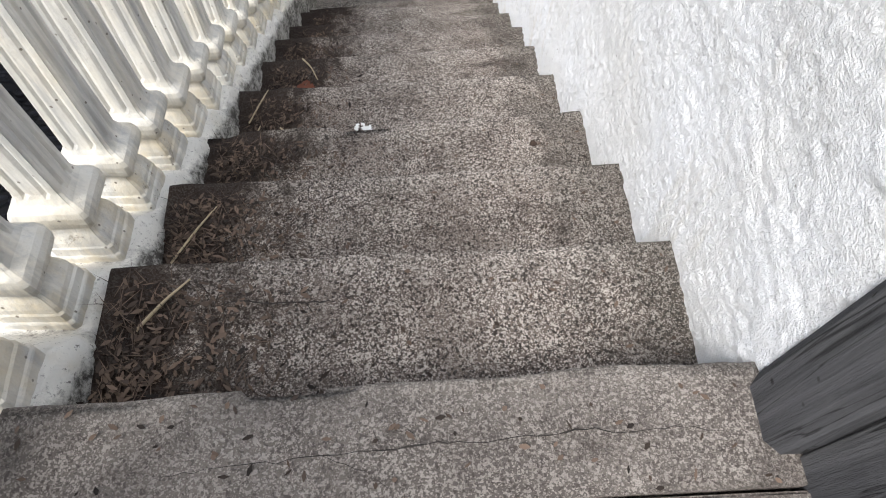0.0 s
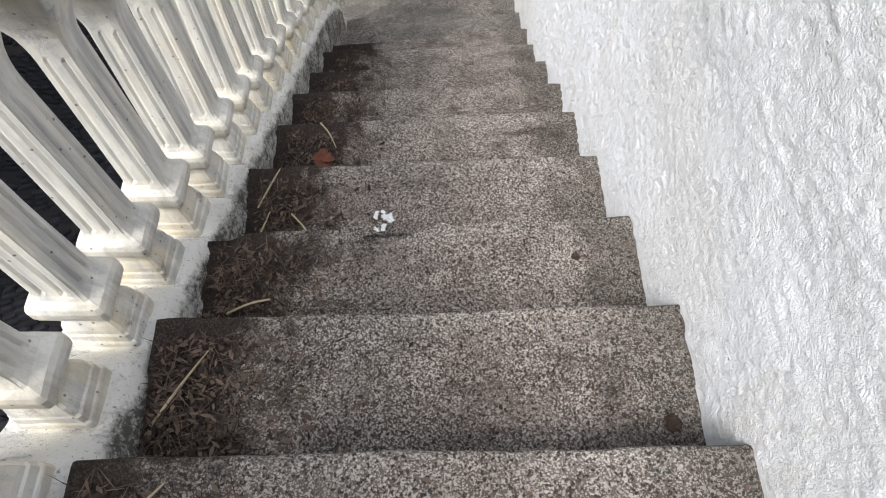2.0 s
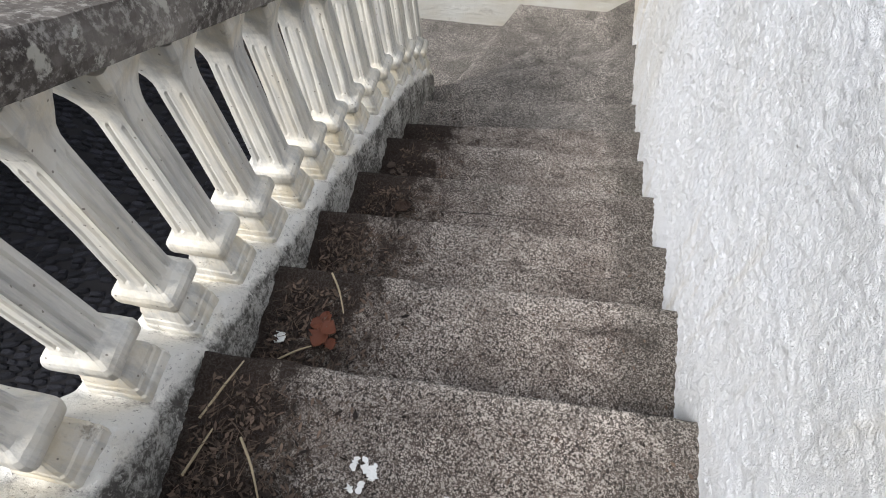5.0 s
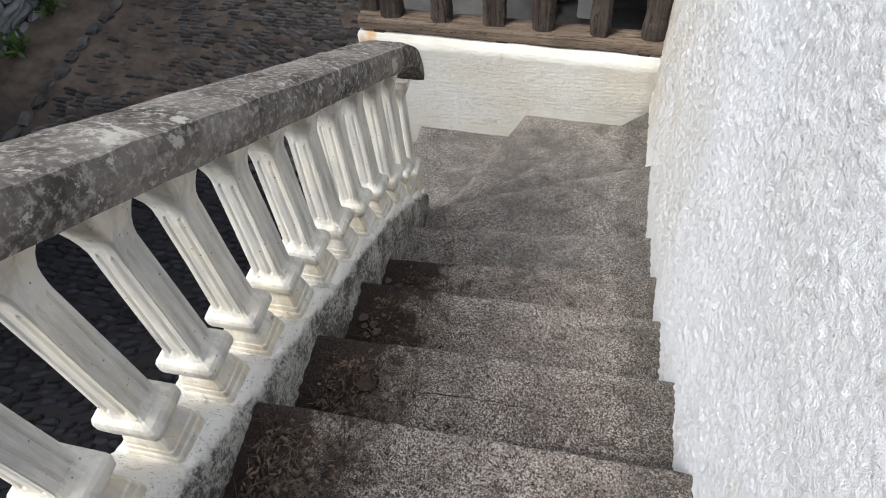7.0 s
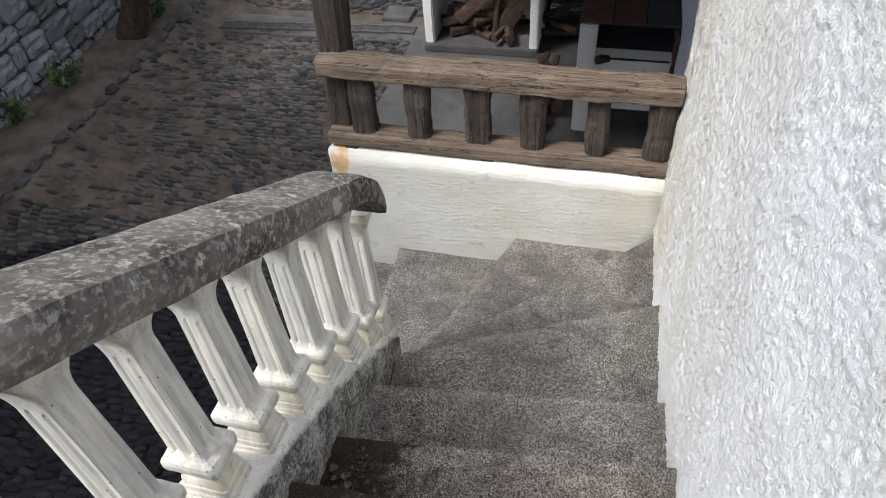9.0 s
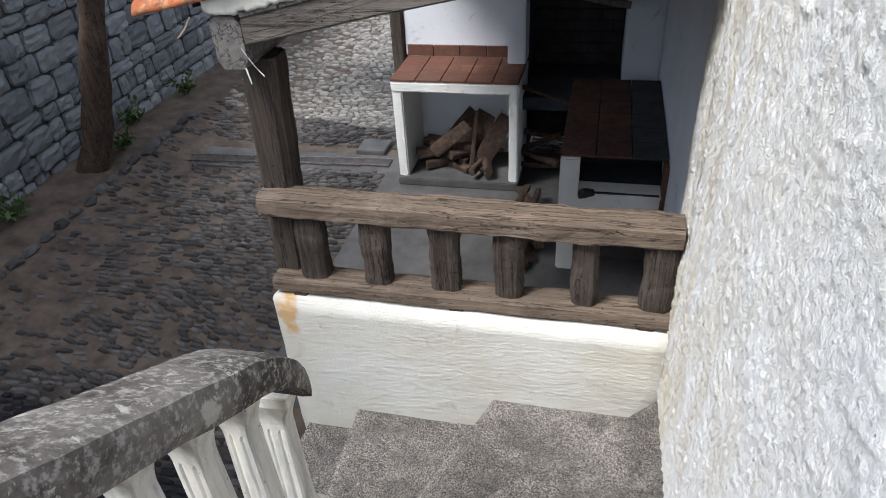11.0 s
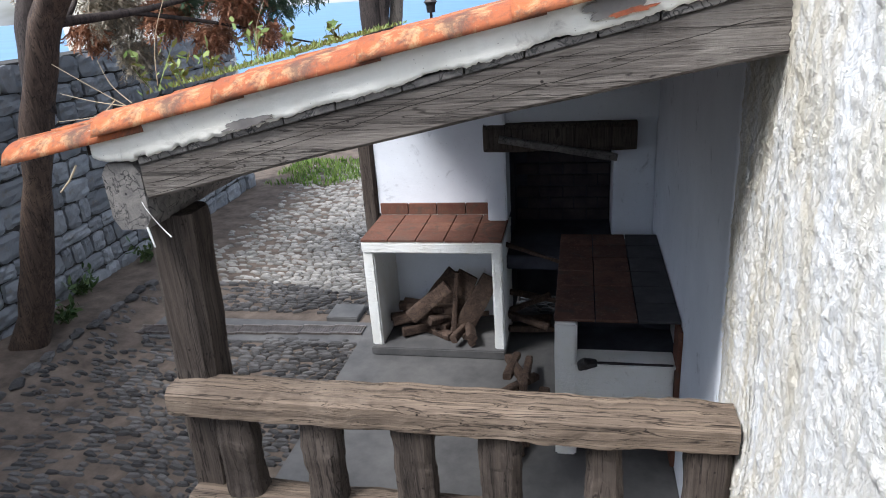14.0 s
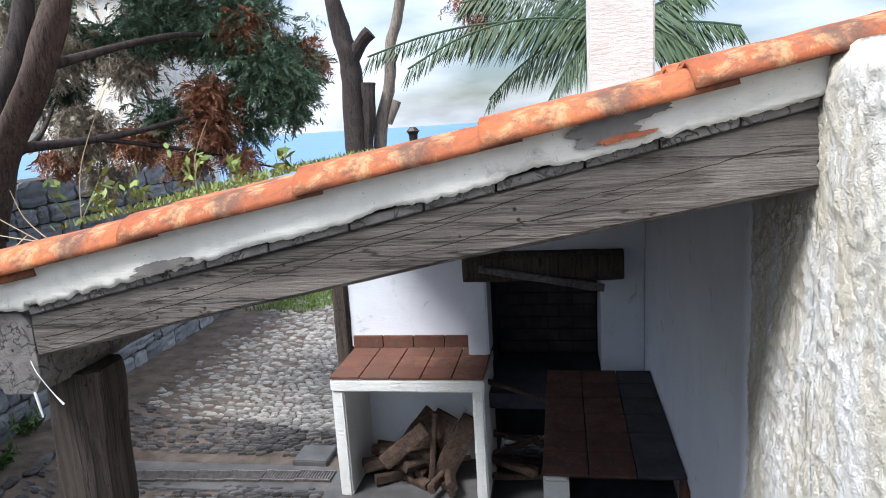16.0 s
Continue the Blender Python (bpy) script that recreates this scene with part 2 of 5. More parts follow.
def make_wood(name, c0, c1, dark, along=(1, 8, 8), wear=(0.36, 0.33, 0.3)):
    k = Mat(name, 0.85, spec=0.2)
    v = k.scaled(*(a * (0.13 if a == min(along) and max(along) > min(along) else 0.42) for a in along))
    g = k.noise(9, 9, 0.75, v, 0.8)
    col = k.mix(k.ramp(g, (0.36, 0.0), (0.62, 1.0)), c0, c1)
    col = k.mix(k.ramp(k.noise(2.6, 6, 0.7), (0.52, 0.0), (0.7, 0.7)), col, wear)
    for sc, lo in ((4, 0.494), (7, 0.496)):
        cr = k.ramp(k.noise(sc, 4, 0.55, v, 0.7), (lo - 0.012, 0.0), (lo, 1.0), (lo + 0.012, 0.0))
        col = k.mix(cr, col, dark)
    col = k.mix(k.ramp(k.voronoi(17), (0.05, 1.0), (0.09, 0.0)), col, dark)
    col = k.mix(k.mix(1.0, k.rand(), 0.3, "MULTIPLY"), col, c0)
    k.color(col)
    return k.bump(k.mix(0.5, g, k.noise(30, 6, 0.75, v)), 0.9, 0.014).m


def make_tile(name, c0, c1, lichen):
    k = Mat(name, 0.88, spec=0.2)
    col = k.mix(k.ramp(k.noise(8, 6, 0.7), (0.35, 0.0), (0.65, 1.0)), c0, c1)
    col = k.mix(k.mix(1.0, k.rand(), 0.7, "MULTIPLY"), col, c0)
    col = k.mix(k.ramp(k.noise(11, 7, 0.72, dist=0.4), (0.54, 0.0), (0.62, 0.8)), col, lichen)
    col = k.mix(k.ramp(k.noise(6, 7, 0.75, dist=0.5), (0.52, 0.0), (0.64, 0.85)), col, (0.1, 0.06, 0.045))
    col = k.mix(k.ramp(k.noise(45, 5, 0.7), (0.58, 0.0), (0.66, 0.7)), col, (0.16, 0.1, 0.07))
    k.color(col)
    return k.bump(k.mix(0.5, k.noise(90, 6, 0.7), k.noise(20, 6, 0.65)), 0.8, 0.007).m


def make_stone(name, c0, c1, moss, per="object", scale=7.0):
    k = Mat(name, 0.85, spec=0.25)
    r = k.rand() if per == "object" else k.island()
    col = k.mix(r, c0, c1)
    col = k.mix(k.ramp(k.noise(scale, 7, 0.7), (0.4, 0.0), (0.7, 0.6)), col, c0)
    col = k.mix(k.ramp(k.noise(scale * 0.5, 6, 0.7), (0.6, 0.0), (0.7, 0.6)), col, moss)
    k.color(col)
    return k.bump(k.mix(0.5, k.noise(scale * 9, 5, 0.75), k.noise(scale * 2, 6, 0.65)), 0.9, 0.02).m


def make_leaf(name, a, b, rough=0.6):
    k = Mat(name, rough, spec=0.3)
    k.color(k.mix(k.island(), a, b))
    return k.m


def make_plain(name, a, b, scale=6.0, rough=0.8, metal=0.0, bump=0.3):
    k = Mat(name, rough, metal)
    n = k.noise(scale, 6, 0.65)
    k.color(k.mix(k.ramp(n, (0.35, 0.0), (0.68, 1.0)), a, b))
    return k.bump(k.noise(scale * 6, 6, 0.65), bump, 0.005).m


M_STEP = make_concrete("step_concrete", (0.112, 0.089, 0.076), (0.24, 0.198, 0.17), 0.92, 0.5)
M_WINDER = make_concrete("winder_concrete", (0.1, 0.091, 0.083), (0.18, 0.167, 0.154), 0.0, 0.4, 1.0, 0.25)
M_LANDING = make_concrete("landing_concrete", (0.125, 0.108, 0.097), (0.25, 0.22, 0.195), 0.0, 0.0, 0.5, 0.5)
M_PLASTER = make_plaster()
M_BAL = make_baluster()
M_RAIL = make_rail()
M_CURB = make_curb()
M_LIME = make_paint("lime_wash", (0.76, 0.755, 0.73), (0.7, 0.675, 0.61), (0.52, 0.5, 0.45), 2.6, 1.0)
M_PARAPET = make_paint("parapet_wash", (0.62, 0.61, 0.565), (0.56, 0.525, 0.445), (0.44, 0.42, 0.37), 2.6, 1.0)
def add_rust(m, cx, cz):
    """A rusty run-off stain below a corner."""
    nt = m.node_tree
    b = nt.nodes["Principled BSDF"]
    old = b.inputs["Base Color"].links[0].from_socket
    co = nt.nodes.new("ShaderNodeTexCoord").outputs["Object"]
    mp = nt.nodes.new("ShaderNodeMapping")
    mp.inputs["Location"].default_value = (-cx * 9, 0, -cz * 3.2)
    mp.inputs["Scale"].default_value = (9, 0, 3.2)
    ln = nt.nodes.new("ShaderNodeVectorMath")
    ln.operation = "LENGTH"
    no = nt.nodes.new("ShaderNodeTexNoise")
    no.inputs["Scale"].default_value = 14
    ad = nt.nodes.new("ShaderNodeMath")
    rp = nt.nodes.new("ShaderNodeValToRGB")
    rp.color_ramp.elements[0].position, rp.color_ramp.elements[1].position = 0.75, 1.25
    rp.color_ramp.elements[0].color, rp.color_ramp.elements[1].color = (0.75, 0.75, 0.75, 1), (0, 0, 0, 1)
    mx = nt.nodes.new("ShaderNodeMixRGB")
    mx.inputs[2].default_value = (0.5, 0.27, 0.07, 1)
    nt.links.new(co, mp.inputs["Vector"])
    nt.links.new(mp.outputs["Vector"], ln.inputs[0])
    nt.links.new(co, no.inputs["Vector"])
    nt.links.new(ln.outputs["Value"], ad.inputs[0])
    nt.links.new(no.outputs["Fac"], ad.inputs[1])
    nt.links.new(ad.outputs[0], rp.inputs["Fac"])
    nt.links.new(rp.outputs["Color"], mx.inputs[0])
    nt.links.new(old, mx.inputs[1])
    nt.links.new(mx.outputs["Color"], b.inputs["Base Color"])


add_rust(M_PARAPET, -1.44, 0.95)
M_LIMEIN = make_paint("sooty_wash", (0.73, 0.75, 0.79), (0.64, 0.66, 0.7), (0.36, 0.37, 0.4), 1.4, 0.3)
M_CHIMNEY = make_paint("chimney_render", (0.56, 0.55, 0.52), (0.5, 0.48, 0.44), (0.4, 0.38, 0.34), 3.0, 1.0)
M_FASCIA = make_paint("verge_plaster", (0.68, 0.66, 0.6), (0.6, 0.57, 0.5), (0.4, 0.37, 0.33), 2.5, 0.5)
M_FENCE = make_wood("fence_wood", (0.08, 0.06, 0.046), (0.225, 0.17, 0.126), (0.012, 0.009, 0.007), (1, 9, 9), (0.28, 0.22, 0.17))
M_POST = make_wood("post_wood", (0.033, 0.026, 0.022), (0.095, 0.075, 0.062), (0.01, 0.008, 0.007), (9, 9, 1), (0.12, 0.1, 0.085))
M_BEAM = make_wood("beam_wood", (0.07, 0.06, 0.053), (0.18, 0.157, 0.138), (0.016, 0.013, 0.011), (1, 9, 9), (0.25, 0.225, 0.2))
M_GREY = make_wood("grey_wood", (0.1, 0.095, 0.09), (0.22, 0.2, 0.185), (0.02, 0.02, 0.02), (4, 4, 4))
M_DOOR = make_wood("dark_door_wood", (0.04, 0.04, 0.043), (0.1, 0.1, 0.105), (0.008, 0.008, 0.008), (7, 7, 1), (0.11, 0.11, 0.11))
M_LOG = make_wood("firewood", (0.035, 0.024, 0.019), (0.095, 0.062, 0.045), (0.025, 0.016, 0.012), (6, 6, 2), (0.14, 0.1, 0.076))
M_TILE = make_tile("roof_tile", (0.22, 0.062, 0.032), (0.46, 0.155, 0.06), (0.42, 0.25, 0.13))
M_TERRA = make_tile("floor_terracotta", (0.11, 0.048, 0.034), (0.21, 0.1, 0.066), (0.09, 0.06, 0.046))
M_TERRADARK = make_tile("sooty_terracotta", (0.06, 0.031, 0.025), (0.12, 0.062, 0.045), (0.06, 0.045, 0.038))
M_ASHTILE = make_plain("ash_tile", (0.03, 0.03, 0.033), (0.06, 0.058, 0.06), 7.0, 0.8)
M_SLAB = make_plain("patio_concrete", (0.06, 0.058, 0.058), (0.115, 0.11, 0.106), 3.0, 0.7)
# soot and sooty brick, both lifted towards blue to paint in haze
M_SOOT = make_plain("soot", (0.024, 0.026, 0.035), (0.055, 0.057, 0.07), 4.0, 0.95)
M_BRICKS = make_plain("sooty_brick", (0.03, 0.028, 0.033), (0.07, 0.055, 0.056), 6.0, 0.9)
M_STONE = make_stone("basalt_block", (0.12, 0.125, 0.135), (0.25, 0.26, 0.275), (0.16, 0.13, 0.09))
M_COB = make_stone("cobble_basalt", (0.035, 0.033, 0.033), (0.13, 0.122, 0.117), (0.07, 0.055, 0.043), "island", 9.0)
# brighter copy for the far lane: sunlight put into the base colour
M_COBSUN = make_stone("cobble_sunlit", (0.14, 0.131, 0.12), (0.36, 0.34, 0.31), (0.2, 0.178, 0.14), "island", 9.0)
# near-black copy of the cobbles: shade below the balustrade put into the colour
M_COBSHADE = make_stone("cobble_shaded", (0.007, 0.007, 0.009), (0.026, 0.026, 0.032), (0.014, 0.012, 0.012), "island", 9.0)
M_COBO = make_stone("cobble_single", (0.035, 0.033, 0.033), (0.13, 0.122, 0.117), (0.07, 0.055, 0.043), "object", 9.0)
M_MORTAR = make_plain("dark_mortar", (0.03, 0.029, 0.028), (0.06, 0.056, 0.052), 9.0, 0.95, 0, 0.6)
M_METAL = make_plain("dark_iron", (0.03, 0.03, 0.032), (0.07, 0.06, 0.055), 20.0, 0.5, 0.8)
M_GRATE = make_plain("drain_steel", (0.12, 0.1, 0.09), (0.25, 0.22, 0.2), 20.0, 0.45, 0.7)


# ---- building helpers ----
def finish(name, bm, material, smooth=False):
    me = bpy.data.meshes.new(name)
    bm.normal_update()
    bm.to_mesh(me)
    bm.free()
    me.materials.append(material)
    if smooth:
        me.polygons.foreach_set("use_smooth", [True] * len(me.polygons))
    return me


def part(name, bm, material, parent=None, label="", smooth=False):
    """Links a bmesh as one mesh object under a thing or under a part."""
    ob = new(name, finish(name, bm, material, smooth))
    if parent is not None:
        ob.parent = parent
    if label:
        tagged(ob, label)
    return ob


def thing(name, at, label, category, group="", kind=""):
    ob = new(name)
    ob.location = at
    ob.empty_display_size = 0.1
    return tagged(ob, label, category, group, kind)


def under(parent, ob):
    """Keeps ob's world place while it becomes a part of parent."""
    ob.parent = parent
    ob.matrix_parent_inverse = Matrix.Translation(-parent.location)
    return ob


def box(x0, x1, y0, y1, z0, z1, bev=0.006, seg=2, bm=None):
    bm = bm or bmesh.new()
    r = bmesh.ops.create_cube(bm, size=1)
    for v in r["verts"]:
        v.co = Vector((x0 + (v.co.x + 0.5) * (x1 - x0), y0 + (v.co.y + 0.5) * (y1 - y0), z0 + (v.co.z + 0.5) * (z1 - z0)))
    if bev:
        es = list({e for v in r["verts"] for e in v.link_edges})
        bmesh.ops.bevel(bm, geom=es, offset=bev, segments=seg, affect="EDGES")
    return bm


def skin(rings, caps=True, bm=None):
    """A closed tube through rings of points."""
    bm = bm or bmesh.new()
    vs = [[bm.verts.new(p) for p in r] for r in rings]
    n = len(rings[0])
    for a, b in zip(vs, vs[1:]):
        for i in range(n):
            bm.faces.new((a[i], a[(i + 1) % n], b[(i + 1) % n], b[i]))
    if caps:
        bm.faces.new(vs[0][::-1])
        bm.faces.new(vs[-1])
    return bm


def timber(p0, p1, w, h, seed=0, rough=0.006, rounding=0.25, taper=1.0, up=(0, 0, 1), n=26, sag=0.0, bm=None):
    """A hewn timber from p0 to p1, w across and h along up, with uneven faces."""
    p0, p1, up = Vector(p0), Vector(p1), Vector(up)
    ax = (p1 - p0).normalized()
    if abs(ax.dot(up)) > 0.95:
        up = Vector((0, 1, 0))
    side = ax.cross(up).normalized()
    up = side.cross(ax).normalized()
    rings = []
    for i in range(n + 1):
        f = i / n
        c = p0.lerp(p1, f) + up * (-sag * 4 * f * (1 - f))
        k = 1 + (taper - 1) * f
        if i in (0, n):
            k *= 0.975
        ring = []
        for j in range(16):
            a = 2 * math.pi * (j + 0.5) / 16
            ca, sa = math.cos(a), math.sin(a)
            sq = (abs(ca) ** (2 / rounding) + abs(sa) ** (2 / rounding)) ** (-rounding / 2)
            q = Vector((ca * sq * w / 2, sa * sq * h / 2, 0)) * k
            s = c + side * q.x + up * q.y
            d = noise.noise(s * 7 + Vector((seed * 3.7, 0, 0))) * rough + noise.noise(s * 31 + Vector((0, seed, 0))) * rough * 0.4
            ring.append(s + (side * q.x + up * q.y).normalized() * d)
        rings.append(ring)
    return skin(rings, True, bm)


def limb(points, radii, seed=0, rough=0.12, n=12, bm=None):
    """A round, uneven stem through points."""
    pts = [Vector(p) for p in points]
    fine, rad = [], []
    for i in range(len(pts) - 1):
        a, b = pts[max(i - 1, 0)], pts[i]
        c, d = pts[i + 1], pts[min(i + 2, len(pts) - 1)]
        for s in range(6):
            t = s / 6
            fine.append(0.5 * ((2 * b) + (c - a) * t + (2 * a - 5 * b + 4 * c - d) * t * t + (3 * b - a - 3 * c + d) * t ** 3))
            rad.append(radii[i] + (radii[i + 1] - radii[i]) * t)
    fine.append(pts[-1])
    rad.append(radii[-1])
    rings = []
    for i, c in enumerate(fine):
        ax = (fine[min(i + 1, len(fine) - 1)] - fine[max(i - 1, 0)]).normalized()
        s = ax.cross(Vector((0.13, 1, 0.07))).normalized()
        u = s.cross(ax)
        ring = []
        for j in range(n):
            a = 2 * math.pi * j / n
            dvec = s * math.cos(a) + u * math.sin(a)
            r = rad[i] * (1 + rough * noise.noise(c * 3 + dvec * 1.2 + Vector((seed, 0, 0))) * 2)
            ring.append(c + dvec * r)
        rings.append(ring)
    return skin(rings, True, bm)


# ---- ground ----
def ground_z(x, y):
    z = -0.02 + 0.012 * noise.noise(Vector((x * 0.8, y * 0.8, 0)))
    if x < -4.0:
        z += min(0.16, (-4.0 - x) * 0.22) * max(0.0, 1 - max(0.0, y - 8) / 4)
    if y > 16.5:
        z -= (y - 16.5) ** 1.4 * 0.16
    return max(z, -60.0)


def build_ground():
    bm = bmesh.new()
    xs = [-2600, -600, -150, -60, -30, -18, -12] + [-9 + 0.25 * i for i in range(49)] + [6, 12, 25, 60, 150, 600, 2600]
    ys = [-900, -200, -60, -20, -9] + [-4 + 0.3 * i for i in range(62)] + [16, 18, 22, 30, 45, 70, 100]
    grid = [[bm.verts.new((x, y, ground_z(x, y))) for x in xs] for y in ys]
    for r0, r1 in zip(grid, grid[1:]):
        for i in range(len(xs) - 1):
            bm.faces.new((r0[i], r0[i + 1], r1[i + 1], r1[i]))
    return tagged(part("ground", bm, M_EARTH, smooth=True), "brown earth under and around the cobbled lane, darkened as shade beside the stairs", "ground", kind="structure")


def shaded_earth():
    """Soil with shade painted in: near-black on the low-y side of the lane."""
    k = Mat("lane_earth", 0.9)
    col = k.mix(k.ramp(k.noise(5, 6, 0.65), (0.35, 0.0), (0.68, 1.0)), (0.05, 0.037, 0.029), (0.13, 0.1, 0.078))
    xyz = k.nt.nodes.new("ShaderNodeSeparateXYZ")
    k.nt.links.new(k.co, xyz.inputs[0])
    shade_edge = k.nt.nodes.new("ShaderNodeMath")
    shade_edge.operation = "MULTIPLY_ADD"
    shade_edge.inputs[1].default_value = 1.6
    k.nt.links.new(k.noise(1.1, 6, 0.65), shade_edge.inputs[0])
    k.nt.links.new(xyz.outputs["Y"], shade_edge.inputs[2])
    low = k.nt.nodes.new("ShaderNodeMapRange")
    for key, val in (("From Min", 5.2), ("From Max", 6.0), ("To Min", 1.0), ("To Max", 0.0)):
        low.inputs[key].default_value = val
    k.nt.links.new(shade_edge.outputs[0], low.inputs["Value"])
    # painted shade, with a noisy edge along y
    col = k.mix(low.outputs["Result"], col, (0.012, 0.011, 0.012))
    return k.color(col).bump(k.noise(30, 6, 0.65), 0.8, 0.005).m


M_EARTH = shaded_earth()
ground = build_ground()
bm = bmesh.new()
sv = [bm.verts.new(p) for p in ((-6000, 60, -30), (6000, 60, -30), (6000, 4200, -30), (-6000, 4200, -30))]
bm.faces.new(sv)
k = Mat("sea_water", 0.35, spec=0.5)
k.color(k.mix(k.ramp(k.noise(0.004, 4, 0.6, k.scaled(1, 4, 1)), (0.4, 0.0), (0.6, 1.0)), (0.035, 0.13, 0.26), (0.05, 0.17, 0.31)))
water = tagged(part("water", bm, k.m), "calm blue sea out to the horizon", "sea", kind="structure")

# ---- staircase ----
NOSE = [
    ((-0.74, 0.255), (0.31, 0.262), 3.152), ((-0.74, 0.405), (0.31, 0.428), 3.150), ((-0.74, 0.705), (0.31, 0.718), 2.958),
    ((-0.74, 1.000), (0.31, 1.024), 2.771), ((-0.74, 1.299), (0.31, 1.336), 2.576), ((-0.74, 1.637), (0.31, 1.675), 2.360),
    ((-0.74, 1.962), (0.31, 2.010), 2.155), ((-0.74, 2.246), (0.31, 2.290), 1.985), ((-0.74, 2.568), (0.31, 2.621), 1.755),
    ((-0.74, 2.919), (0.31, 2.955), 1.523), ((-0.74, 3.170), (0.31, 3.285), 1.310), ((-0.76, 3.520), (0.31, 3.650), 1.090),
    ((-0.78, 3.790), (0.31, 4.285), 0.905), ((-0.80, 3.900), (0.31, 4.945), 0.700), ((-0.84, 3.950), (-0.43, 5.000), 0.550),
    ((-1.13, 3.900), (-1.17, 5.000), 0.350), ((-1.47, 3.900), (-1.47, 5.000), 0.190),
]
def foot(y):
    """Where the curb's rough side meets the treads."""
    return -0.69 - 0.028 * max(0.0, y - 0.7)


# the upper treads end at the curb, the lower ones run in beneath it
NOSE = [((foot(l[1]) - (0.016 if l[1] < 1.5 else 0.05), l[1]), r, z) if l[1] < 3.4 else (l, r, z) for l, r, z in NOSE]
stairs = thing("staircase", (0, 0, 0), "weathered dark concrete outdoor stairs with speckled worn treads", "staircase", kind="structure")


def build_step(i):
    (bl, br, bz), (fl, fr, z) = NOSE[i - 1], NOSE[i]
    nu, nv = 44, 12
    bl, br, fl, fr = (Vector((*p, 0)) for p in (bl, br, fl, fr))
    bm = bmesh.new()
    layer = bm.verts.layers.float.new("wear")
    rows = []
    prof = [(-0.03 if i > 1 else 0.0, 0.0)] + [(j / nv, 0.0) for j in range(1, nv)]
    for j, (f, _) in enumerate(prof):
        row = []
        for u in range(nu + 1):
            p = bl.lerp(br, u / nu).lerp(fl.lerp(fr, u / nu), f)
            s = Vector((p.x, p.y, i * 1.7))
            row.append((p.x, p.y, z + 0.0035 * noise.noise(s * 9) + 0.004 * noise.noise(s * 2.5)))
        rows.append(row)
    drop = 0.3
    for d, dz in ((0.012, 0.0), (0.004, -0.003), (0.0, -0.012), (0.0, -0.05), (0.004, -drop)):
        row = []
        for u in range(nu + 1):
            q, b = fl.lerp(fr, u / nu), bl.lerp(br, u / nu)
            back = (b - q).normalized()
            s = Vector((q.x, q.y, i * 2.3))
            wob = 0.006 * noise.noise(s * 6) + 0.004 * noise.noise(s * 24)
            bite = max(0.0, noise.noise(s * 4.5 + Vector((7, 3, i))) - 0.42) * 0.1 if dz > -0.02 else 0.0
            if i == 1 and -0.405 < q.x < -0.3 and dz > -0.06:
                bite += 0.035 * math.sin((q.x + 0.405) / 0.105 * math.pi) ** 0.5
            p = q + back * (d + wob + bite)
            row.append((p.x, p.y, z + dz + 0.0035 * noise.noise(Vector((p.x, p.y, i * 1.7)) * 9) * (1 if dz > -0.02 else 0)))
        rows.append(row)
    b = [(p[0], p[1], z - drop) for p in rows[0]]
    rows.append(b)
    vs = [[bm.verts.new(p) for p in r] for r in rows]
    vs.append(vs[0])
    for r0, r1 in zip(vs, vs[1:]):
        for u in range(nu):
            bm.faces.new((r0[u], r0[u + 1], r1[u + 1], r1[u]))
    bmesh.ops.recalc_face_normals(bm, faces=bm.faces)
    depth = ((fl - bl).length + (fr - br).length) / 2
    wear = [max(0.0, 1 - (1 - f) * depth / 0.075) for f, _ in prof] + [1.0, 1.0, 0.6, 0.0, 0.0, 0.0]
    for r, k2 in zip(vs, wear):
        for v in r:
            v[layer] = k2
    return part("step", bm, M_LANDING if i == 1 else M_STEP if i < 11 else M_WINDER, stairs, smooth=True)


for i in range(1, len(NOSE)):
    build_step(i)
part("landing", box(-0.98, 1.3, -1.6, 0.256, 2.85, 3.149, 0.004), M_LANDING, stairs)
# mass of masonry beneath the flight
bm = bmesh.new()
for i in range(1, 12):
    (bl, br, bz), (fl, fr, z) = NOSE[i - 1], NOSE[i]
    box(-0.72, 0.3, bl[1] - 0.01, fl[1] - 0.02, -0.1, z - 0.29, 0, bm=bm)
box(-0.72, 0.3, -1.6, 0.25, -0.1, 2.86, 0, bm=bm)
part("core", bm, M_LIME, stairs, "lime-washed masonry under the flight")
bm = bmesh.new()
box(-0.8, 0.3, 3.5, 4.93, -0.1, 0.3, 0, bm=bm)
box(-1.2, -0.5, 3.9, 4.93, -0.1, 0.06, 0, bm=bm)
part("core", bm, M_STEP, stairs)

# ---- house wall beside the stairs ----
def wall_top(y):
    if y > 4.93:
        return 2.7
    return 2.80 if y > 3.5 else 2.80 + (3.5 - y) * 0.62


